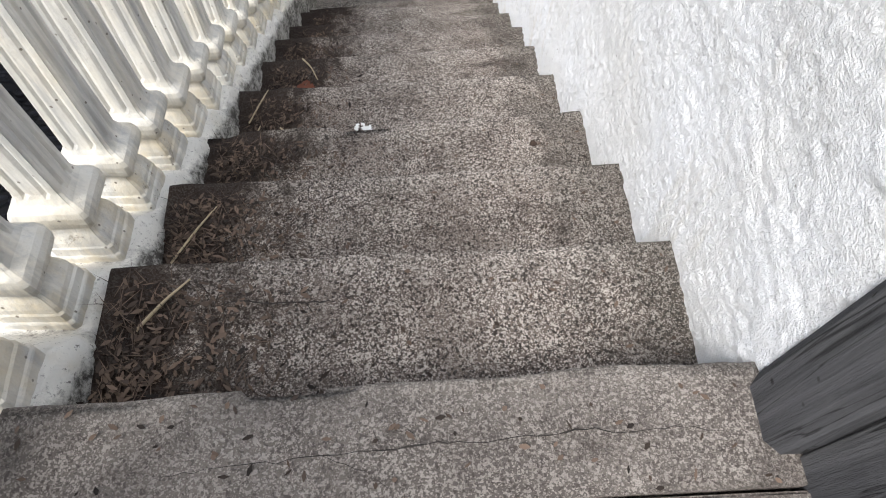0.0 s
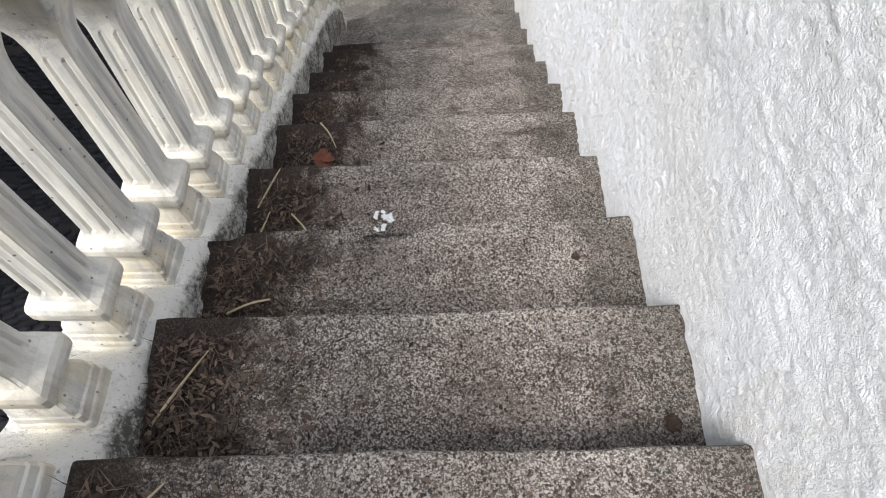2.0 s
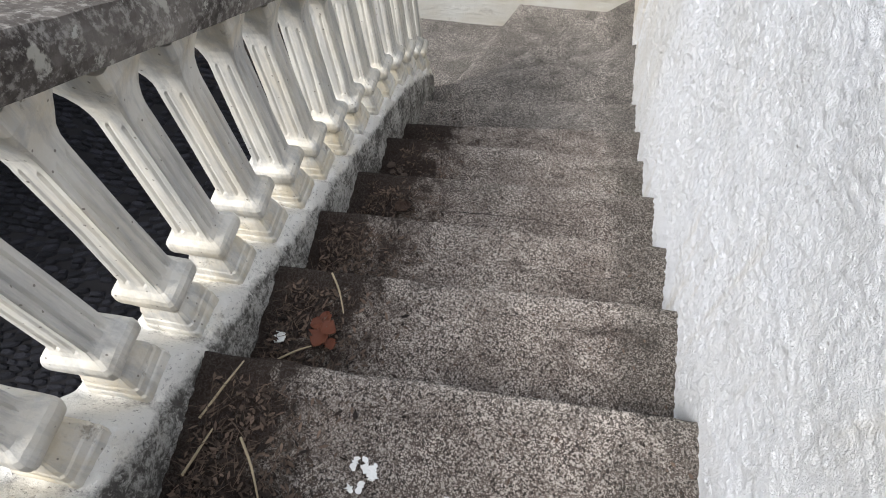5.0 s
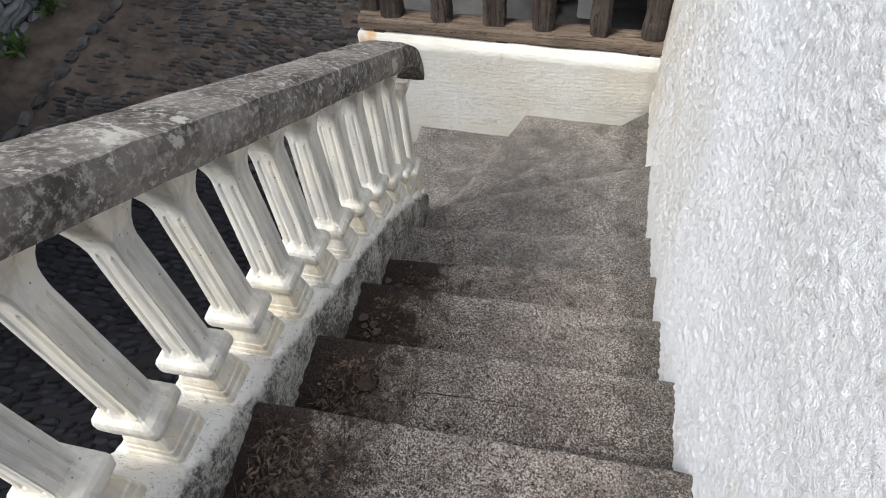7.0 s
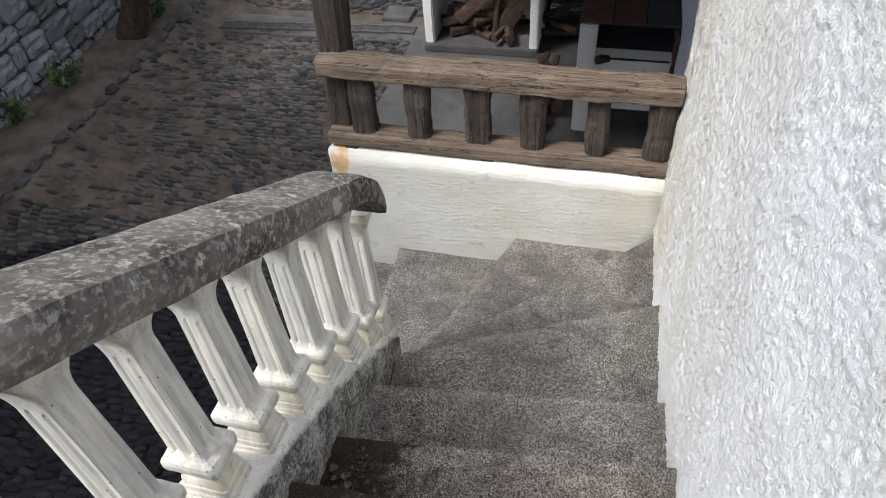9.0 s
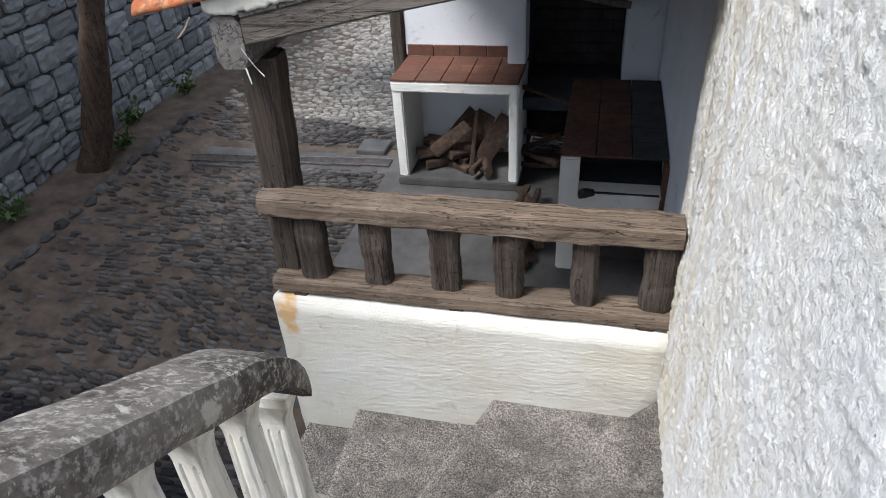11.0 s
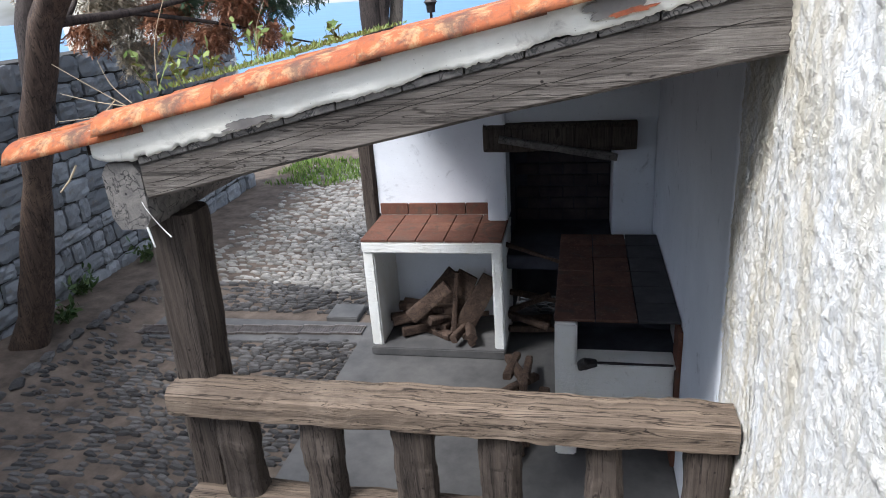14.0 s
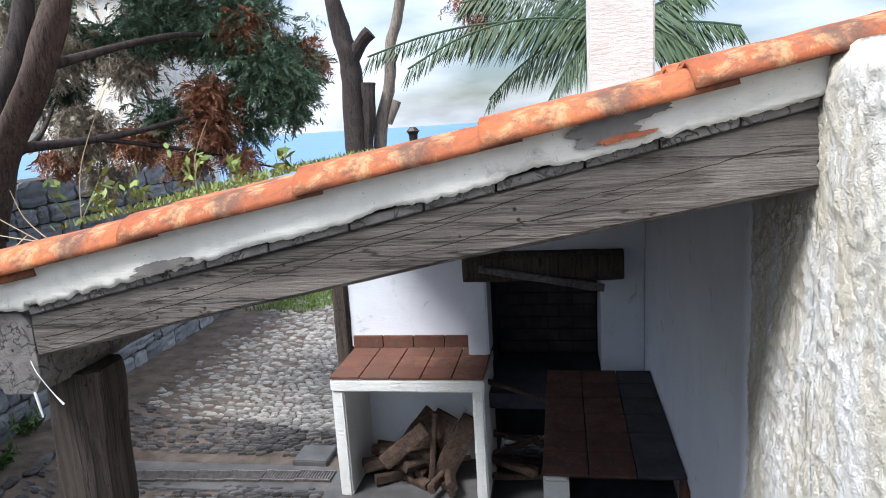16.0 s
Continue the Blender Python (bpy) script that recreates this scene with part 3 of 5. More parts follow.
def build_house_wall():
    ny, nz = 960, 300
    y0, y1 = 0.405, 5.5
    verts, faces = [], []
    for a in range(ny + 1):
        y = y0 + (y1 - y0) * a / ny
        zb = max(0.2 if y < 4.9 else 0.02, 3.0 - max(0.0, y - 0.3) * 0.66 - 0.25)
        zt = wall_top(y) + 0.02 * noise.noise(Vector((y * 3, 0, 0)))
        spat = min(1.0, max(0.35, (y - 0.4) / 2.2))
        f = min(1.0, max(0.0, (y - 5.05) / 0.95))
        inward = 0.097 * f * f * (3 - 2 * f)
        for b in range(nz + 1):
            z = zb + (zt - zb) * b / nz
            wy, wz = y + 0.012 * noise.noise(Vector((y * 11, z * 11, 2))), z + 0.012 * noise.noise(Vector((y * 11, z * 11, 6)))
            d = 0.014 * noise.noise(Vector((y * 1.6, z * 1.6, 0))) + 0.005 * noise.noise(Vector((y * 7, z * 7, 0)))
            n1 = noise.noise(Vector((wy * 46 + wz * 12, wz * 34, 1)))
            n2 = noise.noise(Vector((wy * 95, wz * 82, 4)))
            n3 = noise.noise(Vector((y * 135, z * 125, 8)))
            d += spat * (0.0062 * max(-0.15, n1) + 0.0058 * max(-0.2, n2) + 0.0028 * n3)
            d += (1 - spat) * (0.007 * (0.3 - abs(noise.noise(Vector((wy * 21 + wz * 9, wz * 26, 3))))) + 0.004 * noise.noise(Vector((wy * 50, wz * 60, 3)))) 
            d += min(1.0, max(0.0, (y - 2.9) / 1.2)) * (0.007 * max(-0.1, noise.noise(Vector((wy * 31, wz * 29, 11)))) + 0.003 * noise.noise(Vector((y * 11, z * 10, 12))))
            d -= max(0.0, 1 - (zt - z) / 0.04) * 0.03
            verts.append((0.287 + inward - d, y, z))
    w = nz + 1
    for a in range(ny):
        for b in range(nz):
            i = a * w + b
            faces.append((i, i + 1, i + w + 1, i + w))
    # top, end and back
    marks = list(range(0, ny + 1, 20))
    back = {}
    for a in marks:
        t = verts[a * w + nz]
        back[a] = len(verts)
        verts.extend(((0.66, t[1], t[2] + 0.01), (0.66, t[1], -0.1), (0.3, t[1], -0.1)))
    for m0, m1 in zip(marks, marks[1:]):
        faces.append(tuple([m * w + nz for m in range(m0, m1 + 1)] + [back[m1], back[m0]]))
        faces.append((back[m0], back[m1], back[m1] + 1, back[m0] + 1))
    for m, c in ((0, [b for b in range(w)]), (ny, [ny * w + b for b in range(w)])):
        faces.append(tuple(c + [back[m], back[m] + 1, back[m] + 2]))
    me = bpy.data.meshes.new("wall_house")
    me.from_pydata(verts, [], faces)
    me.materials.append(M_PLASTER)
    me.polygons.foreach_set("use_smooth", [True] * len(me.polygons))
    return tagged(new("wall_house", me), "thick white roughcast wall rising beside the stairs", "wall", kind="structure")


wall_house = build_house_wall()
wall_door = tagged(part("wall_door_side", box(0.33, 0.66, -1.6, -0.75, -0.1, 4.97, 0.004), M_PLASTER), "white plastered wall past the dark doorway", "wall", kind="structure")
wall_lintel = tagged(part("wall_over_door", box(0.33, 0.66, -0.75, -0.002, 5.15, 5.3, 0.004), M_PLASTER), "white plaster over the doorway", "wall", kind="structure")
door = thing("door_1", (0.3, 0, 3.15), "dark weathered wooden door in its frame at the head of the stairs", "door", kind="structure")
under(door, part("door_post", timber((0.315, 0.352, 3.12), (0.315, 0.352, 5.2), 0.105, 0.11, 5, 0.004, 0.12, up=(1, 0, 0)), M_DOOR, label="cracked dark timber jamb"))
under(door, part("door_leaf", box(0.302, 0.345, -0.74, 0.299, 2.98, 5.149, 0.004), M_DOOR))

# ---- balustrade ----
balustrade = thing("balustrade", (-0.83, 2.0, 2.2), "cream painted concrete balustrade under a lichen-stained handrail", "balustrade")


def rail_top(y):
    return 2.995 - 0.598 * (y - 2.0) - 1.3 * max(0.0, y - 3.58) ** 2


def curb_top(y):
    return 2.177 - 0.559 * (y - 2.0) - 0.33 * max(0.0, y - 3.1) ** 2


def drift(y):
    """How far the balustrade swings away from the stairs on its way down."""
    return -0.018 * (y - 1.0) - 0.2 * max(0.0, y - 3.45) ** 2


def build_handrail():
    rings = []
    n = 130
    y0, y1 = -0.55, 3.83
    prof = []
    hw, th = 0.088, 0.112
    for j in range(6):
        prof.append((-hw + 2 * hw * j / 5, 0.0))
    for j in range(1, 4):
        prof.append((hw, -th * j / 3))
    for j in range(1, 6):
        prof.append((hw - 2 * hw * j / 5, -th))
    for j in range(1, 3):
        prof.append((-hw, -th + th * j / 3))
    for a in range(n + 1):
        y = y0 + (y1 - y0) * a / n
        droop = max(0.0, (y - (y1 - 0.06)) / 0.06) ** 2 * 0.025
        swing = -0.2 * max(0.0, y - 3.45) ** 2
        ring = []
        for px, pz in prof:
            s = Vector((px, y, pz))
            corner = 0.007 if abs(abs(px) - hw) < 1e-6 and (abs(pz) < 1e-6 or abs(pz + th) < 1e-6) else 0.0
            q = Vector((-0.798 + swing + px - math.copysign(corner, px), y, rail_top(y) - droop + pz + (-corner if pz > -th / 2 else corner)))
            q += Vector((noise.noise(s * 14), 0, noise.noise(s * 14 + Vector((5, 0, 0))))) * 0.004
            ring.append(q)
        rings.append(ring)
    bm = skin(rings)
    bmesh.ops.recalc_face_normals(bm, faces=bm.faces)
    return bm


under(balustrade, part("handrail", build_handrail(), M_RAIL, label="grey concrete handrail blotched with pale lichen"))


def build_curb():
    rings = []
    n = 420
    y0, y1 = -0.55, 3.93
    prof = [(-0.1, -0.5), (-0.1, -0.2), (-0.1, -0.05), (-0.09, -0.012)] + [(-0.08 + 0.165 * j / 8, 0.0) for j in range(9)]
    side = [(0.1, -0.004), (0.35, -0.014), (0.55, -0.03), (0.68, -0.05), (0.78, -0.075), (0.87, -0.1), (0.94, -0.14), (1.0, -0.2), (1.0, -0.32), (0.9, -0.5)]
    for a in range(n + 1):
        y = y0 + (y1 - y0) * a / n
        d = ((y - 1.006) / 0.179 + 0.5) % 1.0 * 0.179 - 0.0895
        wave = 0.559 * (d if abs(d) < 0.058 else math.copysign(0.058 * (0.0895 - abs(d)) / 0.0315, d)) * 0.8
        centre = -0.824 + drift(y)
        brink = centre + 0.088
        low = max(foot(y) + 0.2 * min(0.0, 3.5 - y), brink + 0.012) if y < 3.5 else brink + 0.012
        ring = []
        for x, pz in [(centre + px, pz) for px, pz in prof] + [(brink + (low - brink) * f, pz) for f, pz in side]:
            s = Vector((x + 0.83, y, pz))
            q = Vector((x + 0.006 * noise.noise(s * 9) + 0.007 * noise.noise(s * 26) + 0.005 * noise.noise(s * 60), y, curb_top(y) + pz + (wave if pz > -0.1 else 0) + 0.006 * noise.noise(s * 13 + Vector((9, 0, 0))) + 0.006 * noise.noise(s * 40)))
            ring.append(q)
        rings.append(ring)
    bm = skin(rings)
    bmesh.ops.recalc_face_normals(bm, faces=bm.faces)
    return bm


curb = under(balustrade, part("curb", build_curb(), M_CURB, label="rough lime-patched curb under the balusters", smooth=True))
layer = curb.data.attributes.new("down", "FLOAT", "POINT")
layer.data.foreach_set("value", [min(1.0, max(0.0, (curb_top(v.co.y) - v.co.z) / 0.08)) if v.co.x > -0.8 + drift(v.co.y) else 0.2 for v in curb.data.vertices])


def baluster_mesh(seed):
    prof = [(-0.06, .06, 0), (0.024, .06, 0), (0.028, .0585, 0), (0.031, .056, 0), (0.05, .055, 0), (0.054, .052, 0), (0.066, .051, 0), (0.078, .0475, 0), (0.088, .043, 0), (0.097, .041, 0),
            (0.104, .042, 0), (0.11, .047, 0), (0.116, .055, 0), (0.126, .0615, 0), (0.138, .064, 0), (0.151, .0635, 0), (0.161, .059, 0), (0.167, .052, 0), (0.172, .046, 0),
            (0.182, .041, 0), (0.192, .039, 1), (0.34, .0365, 1), (0.5, .034, 1), (0.512, .034, 0), (0.53, .0355, 0), (0.55, .0395, 0),
            (0.572, .0475, 0), (0.594, .057, 0), (0.612, .066, 0), (0.622, .07, 0), (0.652, .071, 0)]
    sec = [(-1, 0), (-0.88, 0), (-0.6, 0), (-0.44, 1), (-0.24, 0), (0.24, 0), (0.44, 1), (0.6, 0), (0.88, 0)]
    rings = []
    rs = random.Random(seed)
    for z, hw, g in prof:
        ring = []
        for s in range(4):
            a = s * math.pi / 2
            for t, ins in sec:
                d = hw - 0.0042 * ins * g - (0.0045 if t in (-1,) else 0)
                tt = t * hw * (0.96 if t == -1 else 1)
                x, y = d * math.cos(a) - tt * math.sin(a), d * math.sin(a) + tt * math.cos(a)
                p = Vector((x, y, z))
                p += Vector((noise.noise(p * 22 + Vector((seed, 0, 0))), noise.noise(p * 22 + Vector((0, seed, 0))), 0)) * 0.0022
                ring.append(p)
        rings.append(ring)
    bm = skin(rings)
    bmesh.ops.recalc_face_normals(bm, faces=bm.faces)
    return finish("baluster", bm, M_BAL)


bal_meshes = [baluster_mesh(s) for s in range(4)]
for i in range(-8, 17):
    y = 1.006 + 0.179 * i
    z0 = curb_top(y) - 0.006
    tall = (rail_top(y) - 0.1 - z0) / 0.652
    ob = new("baluster", bal_meshes[i % 4])
    ob.matrix_world = pose(-0.815 + drift(y) + random.uniform(-0.003, 0.003), y, z0, random.uniform(-0.6, 0.6), random.uniform(-0.6, 0.6), random.choice((0, 180)) + random.uniform(-1.5, 1.5)) @ Matrix.Diagonal((1.09, 0.88, tall, 1.0))
    under(balustrade, ob)

# ---- parapet with timber fence ----
def rough_block(x0, x1, y0, y1, z0, z1, amp=0.006, step=0.04):
    """A plastered block with uneven faces and soft edges."""
    bm = box(x0, x1, y0, y1, z0, z1, min(0.012, (x1 - x0) / 5), 2)
    longest = max(x1 - x0, y1 - y0, z1 - z0)
    for _ in range(4):
        es = [e for e in bm.edges if e.calc_length() > step * 2]
        if not es or len(bm.faces) > 60000:
            break
        bmesh.ops.subdivide_edges(bm, edges=es, cuts=1, use_grid_fill=True)
    bm.normal_update()
    for v in bm.verts:
        p = v.co
        d = noise.noise(p * 5) * amp + noise.noise(Vector((p.x * 26, p.y * 26, p.z * 40))) * amp * 0.5
        v.co = p + v.normal * d
    return bm


parapet = tagged(part("wall_parapet", rough_block(-1.505, 0.34, 4.925, 5.18, -0.15, 1.052, 0.01, 0.015), M_PARAPET, smooth=True), "low cream-washed parapet wall at the foot of the stairs", "wall", kind="structure")

fence = thing("timber_fence", (-0.6, 5.03, 1.06), "dark weathered hewn timber railing on the parapet", "railing")
under(fence, part("top_rail", timber((-1.485, 5.03, 1.528), (0.284, 5.03, 1.51), 0.15, 0.115, 1, 0.012, 0.35, n=60), M_FENCE, label="thick hewn top rail with peeling paint"))
under(fence, part("bottom_rail", timber((-1.495, 5.03, 1.105), (0.284, 5.03, 1.095), 0.15, 0.078, 2, 0.008, 0.3, n=60), M_FENCE))
for n, (cx, w) in enumerate(((-1.287, 0.125), (-0.985, 0.122), (-0.672, 0.132), (-0.397, 0.125), (-0.08, 0.105), (0.222, 0.13))):
    under(fence, part("picket", timber((cx + random.uniform(-.008, .008), 5.035, 1.125), (cx, 5.035, 1.48), w, 0.1, n + 4, 0.012, 0.4, up=(0, 1, 0), n=22), M_POST))
for cx in (-1.37, -0.62, 0.19):
    under(fence, part("peg", box(cx - 0.035, cx + 0.035, 4.96, 5.08, 1.045, 1.075, 0.005), M_POST))

# ---- open shed ----
shed = thing("lean_to_shed", (-0.6, 6.7, 0.1), "open lean-to with a clay tile roof on dark timber posts", "shed")


def roof_z(x):
    return 2.447 + 0.205 * (x + 1.4)


under(shed, part("post", timber((-1.452, 5.115, 1.05), (-1.385, 5.11, 2.16), 0.15, 0.15, 3, 0.006, 0.14, up=(0, 1, 0), n=40), M_POST, label="dark split timber corner post"))
under(shed, part("post", timber((-1.84, 8.36, 0.08), (-1.825, 8.36, 2.3), 0.12, 0.13, 9, 0.006, 0.14, up=(0, 1, 0)), M_POST))
under(shed, part("eaves_beam", timber((-1.412, 4.925, 2.252), (-1.412, 8.5, 2.252), 0.125, 0.2, 6, 0.006, 0.14, n=40), M_GREY, label="weathered grey eaves beam with its sawn end"))
bm = bmesh.new()
rings = []
for i in range(71):
    f = i / 70
    x = -1.347 + 1.63 * f
    zb, zt = 2.243 + 0.316 * f + 0.012 * math.sin(f * 3.1), 2.345 + 0.358 * f
    ring = []
    for (yy, zz) in ((4.925, zb + .008), (4.925, zb * .66 + zt * .34), (4.925, zb * .33 + zt * .67), (4.925, zt - .006), (4.931, zt), (5.05, zt), (5.055, zt - .006), (5.055, zb + .008), (5.05, zb), (4.933, zb)):
        s = Vector((x, yy, zz))
        ring.append((x, yy + 0.004 * noise.noise(s * 8) + 0.0035 * noise.noise(Vector((x * 6, 0, zz * 90))), zz + 0.004 * noise.noise(s * 6)))
    rings.append(ring)
under(shed, part("rafter_beam", skin(rings), M_BEAM, label="grey weathered beam with deep cracks"))
x = -1.345
while x < 0.27:
    w = min(random.uniform(0.13, 0.2), 0.283 - x)
    f0, f1 = (x + 1.347) / 1.63, (x + w - 0.004 + 1.347) / 1.63
    z0, z1 = 2.345 + 0.358 * f0, 2.345 + 0.358 * f1
    bm = bmesh.new()
    vs = [bm.verts.new(p) for yy in (4.918, 5.06) for p in ((x, yy, z0), (x + w - 0.004, yy, z1), (x + w - 0.004, yy, z1 + 0.02), (x, yy, z0 + 0.02))]
    for q in ((0, 1, 2, 3), (7, 6, 5, 4), (0, 4, 5, 1), (1, 5, 6, 2), (2, 6, 7, 3), (3, 7, 4, 0)):
        bm.faces.new([vs[t] for t in q])
    bmesh.ops.bevel(bm, geom=bm.edges[:], offset=0.003, segments=1, affect="EDGES")
    under(shed, part("batten", bm, M_GREY))
    x += w


def build_verge():
    """The plaster band between beam and tiles, with a ragged lower edge."""
    bm = bmesh.new()
    nx, nz = 420, 8
    x0, x1 = -1.475, 0.288
    front = []
    for i in range(nx + 1):
        x = x0 + (x1 - x0) * i / nx
        f = (x + 1.347) / 1.63
        low = 2.345 + 0.358 * f + 0.017 + 0.02 * max(0.0, noise.noise(Vector((x * 7, 3, 0)))) + 0.007 * noise.noise(Vector((x * 45, 1, 0))) + 0.004 * noise.noise(Vector((x * 140, 1, 0)))
        if x < -1.345:
            low = 2.358 + 0.004 * noise.noise(Vector((x * 60, 1, 0))) - max(0.0, -x - 1.44) * -0.3
        high = roof_z(x) + 0.012
        col = []
        for j in range(nz + 1):
            z = low + (high - low) * j / nz
            s = Vector((x, z, 0))
            y = 4.908 + 0.004 * noise.noise(s * 9) + 0.003 * noise.noise(s * 40) + (0.002 if j == 0 else 0)
            col.append(bm.verts.new((x, y, z)))
        front.append(col)
    for c0, c1 in zip(front, front[1:]):
        for j in range(nz):
            bm.faces.new((c0[j], c1[j], c1[j + 1], c0[j + 1]))
    for c in (front[0], front[-1]):
        b0, b1 = bm.verts.new((c[0].co.x, 5.04, c[0].co.z)), bm.verts.new((c[-1].co.x, 5.04, c[-1].co.z))
        bm.faces.new(c + [b1, b0])
    for c0, c1 in zip(front, front[1:]):
        a, b = bm.verts.new((c0[0].co.x, 5.04, c0[0].co.z)), bm.verts.new((c1[0].co.x, 5.04, c1[0].co.z))
        bm.faces.new((c0[0], a, b, c1[0]))
    bmesh.ops.recalc_face_normals(bm, faces=bm.faces)
    return bm


under(shed, part("verge", build_verge(), M_FASCIA, label="cracked white plaster verge", smooth=True))


def flat_patch(cx, cz, rx, rz, y, seed, tilt=0.2):
    bm = bmesh.new()
    ring = []
    for i in range(120):
        a = 2 * math.pi * i / 120
        u = Vector((math.cos(a), math.sin(a), 0))
        r = 1 + 0.6 * noise.noise(u * 1.6 + Vector((0, 0, seed))) + 0.35 * noise.noise(u * 5 + Vector((0, 0, seed))) + 0.18 * noise.noise(u * 14 + Vector((0, 0, seed)))
        px = rx * r * math.cos(a)
        ring.append((cx + px, y, cz + rz * r * math.sin(a) + px * tilt))
    back = [(p[0], p[1] + 0.012, p[2]) for p in ring]
    bm = skin([ring, back])
    bmesh.ops.recalc_face_normals(bm, faces=bm.faces)
    return bm


M_BARE = make_plain("bare_mortar", (0.12, 0.11, 0.105), (0.2, 0.185, 0.17), 14, 0.95)
for cx, cz, rx, rz, s, y in ((-0.075, 2.69, 0.07, 0.028, 2, 4.9005), (-1.0, 2.452, 0.07, 0.011, 5, 4.9005), (0.005, 2.72, 0.03, 0.012, 8, 4.8985)):
    under(shed, part("bare_patch", flat_patch(cx, cz, rx, rz, y, s), M_BARE, label="bare grey mortar where plaster has fallen"))
under(shed, part("brick_end", flat_patch(-0.054, 2.668, 0.045, 0.007, 4.8965, 4), M_TILE, label="red brick showing through the plaster"))

# roof deck, closing the shed from above
bm = bmesh.new()
pts = []
for yy in (5.045, 8.75):
    for x, dz in ((-1.6, -0.03), (1.4, -0.03), (1.4, 0.0), (-1.6, 0.0)):
        pts.append(bm.verts.new((x, yy, roof_z(x) + dz - 0.03)))
for q in ((0, 1, 2, 3), (7, 6, 5, 4), (0, 4, 5, 1), (1, 5, 6, 2), (2, 6, 7, 3), (3, 7, 4, 0)):
    bm.faces.new([pts[t] for t in q])
under(shed, part("roof_deck", bm, M_POST))
for yy in (5.7, 6.4, 7.1, 7.8):
    under(shed, part("rafter", timber((-1.38, yy, 2.40), (0.28, yy, 2.735), 0.07, 0.09, yy, 0.004, 0.15), M_POST))


def tile_mesh(name, up, seed):
    """A barrel tile, its axis along x from the lower end at 0."""
    outer, L, th = [], 0.45, 0.015
    rings = []
    for i in range(9):
        f = i / 8
        r = (0.086 - 0.014 * f) if up else (0.076 - 0.012 * f)
        ring = []
        arc = [math.pi * (0.04 + 0.92 * j / 10) for j in range(11)]
        for a in arc:
            s = Vector((f * 3, math.cos(a), math.sin(a) + seed))
            q = r + 0.0035 * noise.noise(s * 2.2)
            ring.append((L * f + (0.006 * noise.noise(s * 3) if i in (0, 8) else 0), q * math.cos(a), (q * math.sin(a) * 0.72) * (1 if up else -1)))
        for a in arc[::-1]:
            q = r - th
            ring.append((L * f, q * math.cos(a), (q * math.sin(a) * 0.72) * (1 if up else -1)))
        rings.append(ring)
    bm = skin(rings)
    bmesh.ops.recalc_face_normals(bm, faces=bm.faces)
    return finish(name, bm, M_TILE, True)


cover = [tile_mesh("roof_tile", True, s) for s in (1, 4, 9)]
channel = [tile_mesh("channel_tile", False, s) for s in (2,)]
slope = math.degrees(math.atan(0.205))
ENDS = [-1.74, -1.43, -1.06, -0.67, -0.30, 0.07, 0.44, 0.81, 1.18]
for j in range(21):
    yy = 4.955 + 0.18 * j
    for i, x in enumerate(ENDS):
        ob = new("roof_tile", cover[(i + j) % 3])
        ob.matrix_world = pose(x + random.uniform(-.012, .012) * (j > 0), yy, roof_z(x) - 0.026 + 0.01 * (i > 0) + random.uniform(0, .006), random.uniform(-2, 2), -slope + 0.9 + random.uniform(-.4, .4), random.uniform(-1.2, 1.2))
        under(shed, ob)
        if j < 20:
            ob = new("channel_tile", channel[0])
            ob.matrix_world = pose(x - 0.02, yy + 0.09, roof_z(x) + 0.045, 0, -slope + 2.0, 0)
            under(shed, ob)

# ---- patio and barbecue ----
patio = tagged(part("patio_slab", box(-1.93, 0.384, 5.18, 8.5, -0.12, 0.1, 0.01), M_SLAB), "smooth grey concrete slab under the shed", "floor", kind="structure")
bm = rough_block(0.288, 0.66, 5.46, 9.2, -0.1, 2.74, 0.003, 0.12)
for v in bm.verts:
    if v.co.x < 0.4:
        f = min(1.0, max(0.0, (v.co.y - 5.05) / 0.95))
        v.co.x += 0.097 * f * f * (3 - 2 * f)
wall_shed = tagged(part("wall_shed_side", bm, M_LIMEIN, smooth=True), "smoke-stained whitewashed wall inside the shed", "wall", kind="structure")

house_block = tagged(part("wall_house_rear", box(0.64, 4.6, -1.55, 9.2, -0.1, 2.62, 0.01), M_PLASTER), "plain white wall of the house behind the stair wall", "wall", kind="structure")
bbq = thing("barbecue", (-0.7, 8.1, 0.1), "whitewashed masonry barbecue with tiled counter and sooty hearth", "barbecue")
P = lambda name, bm, m, label="", smooth=False: under(bbq, part(name, bm, m, label=label, smooth=smooth))
P("wood_store_side", rough_block(-1.748, -1.66, 7.74, 8.36, 0.16, 1.0, 0.004, 0.06), M_LIME)
P("wood_store_side", rough_block(-0.78, -0.7, 7.74, 8.36, 0.1, 1.0, 0.004, 0.06), M_LIME)
P("wood_store_top", rough_block(-1.752, -0.695, 7.73, 8.36, 0.945, 1.035, 0.004, 0.06), M_LIME)
P("wood_store_floor", box(-1.75, -0.7, 7.7, 8.36, 0.1, 0.17, 0.008), M_SLAB)
P("wood_store_back", box(-1.68, -0.76, 8.3, 8.36, 0.16, 0.96, 0.004), M_LIMEIN)
for i in range(5):
    for j in range(3):
        x0, y0 = -1.752 + i * 0.211, 7.73 + j * 0.195
        P("counter_tile", box(x0 + 0.003, x0 + 0.208, y0 + 0.003, y0 + 0.192, 1.036, 1.056, 0.003, 1), M_TERRA)
for i in range(4):
    x0 = -1.752 + i * 0.235
    P("splash_tile", box(x0 + 0.003, x0 + 0.232, 8.305, 8.325, 1.058, 1.152, 0.003, 1), M_TERRA)
P("upper_panel", rough_block(-1.775, -0.845, 8.326, 8.42, 1.05, 2.42, 0.004, 0.08), M_LIMEIN)
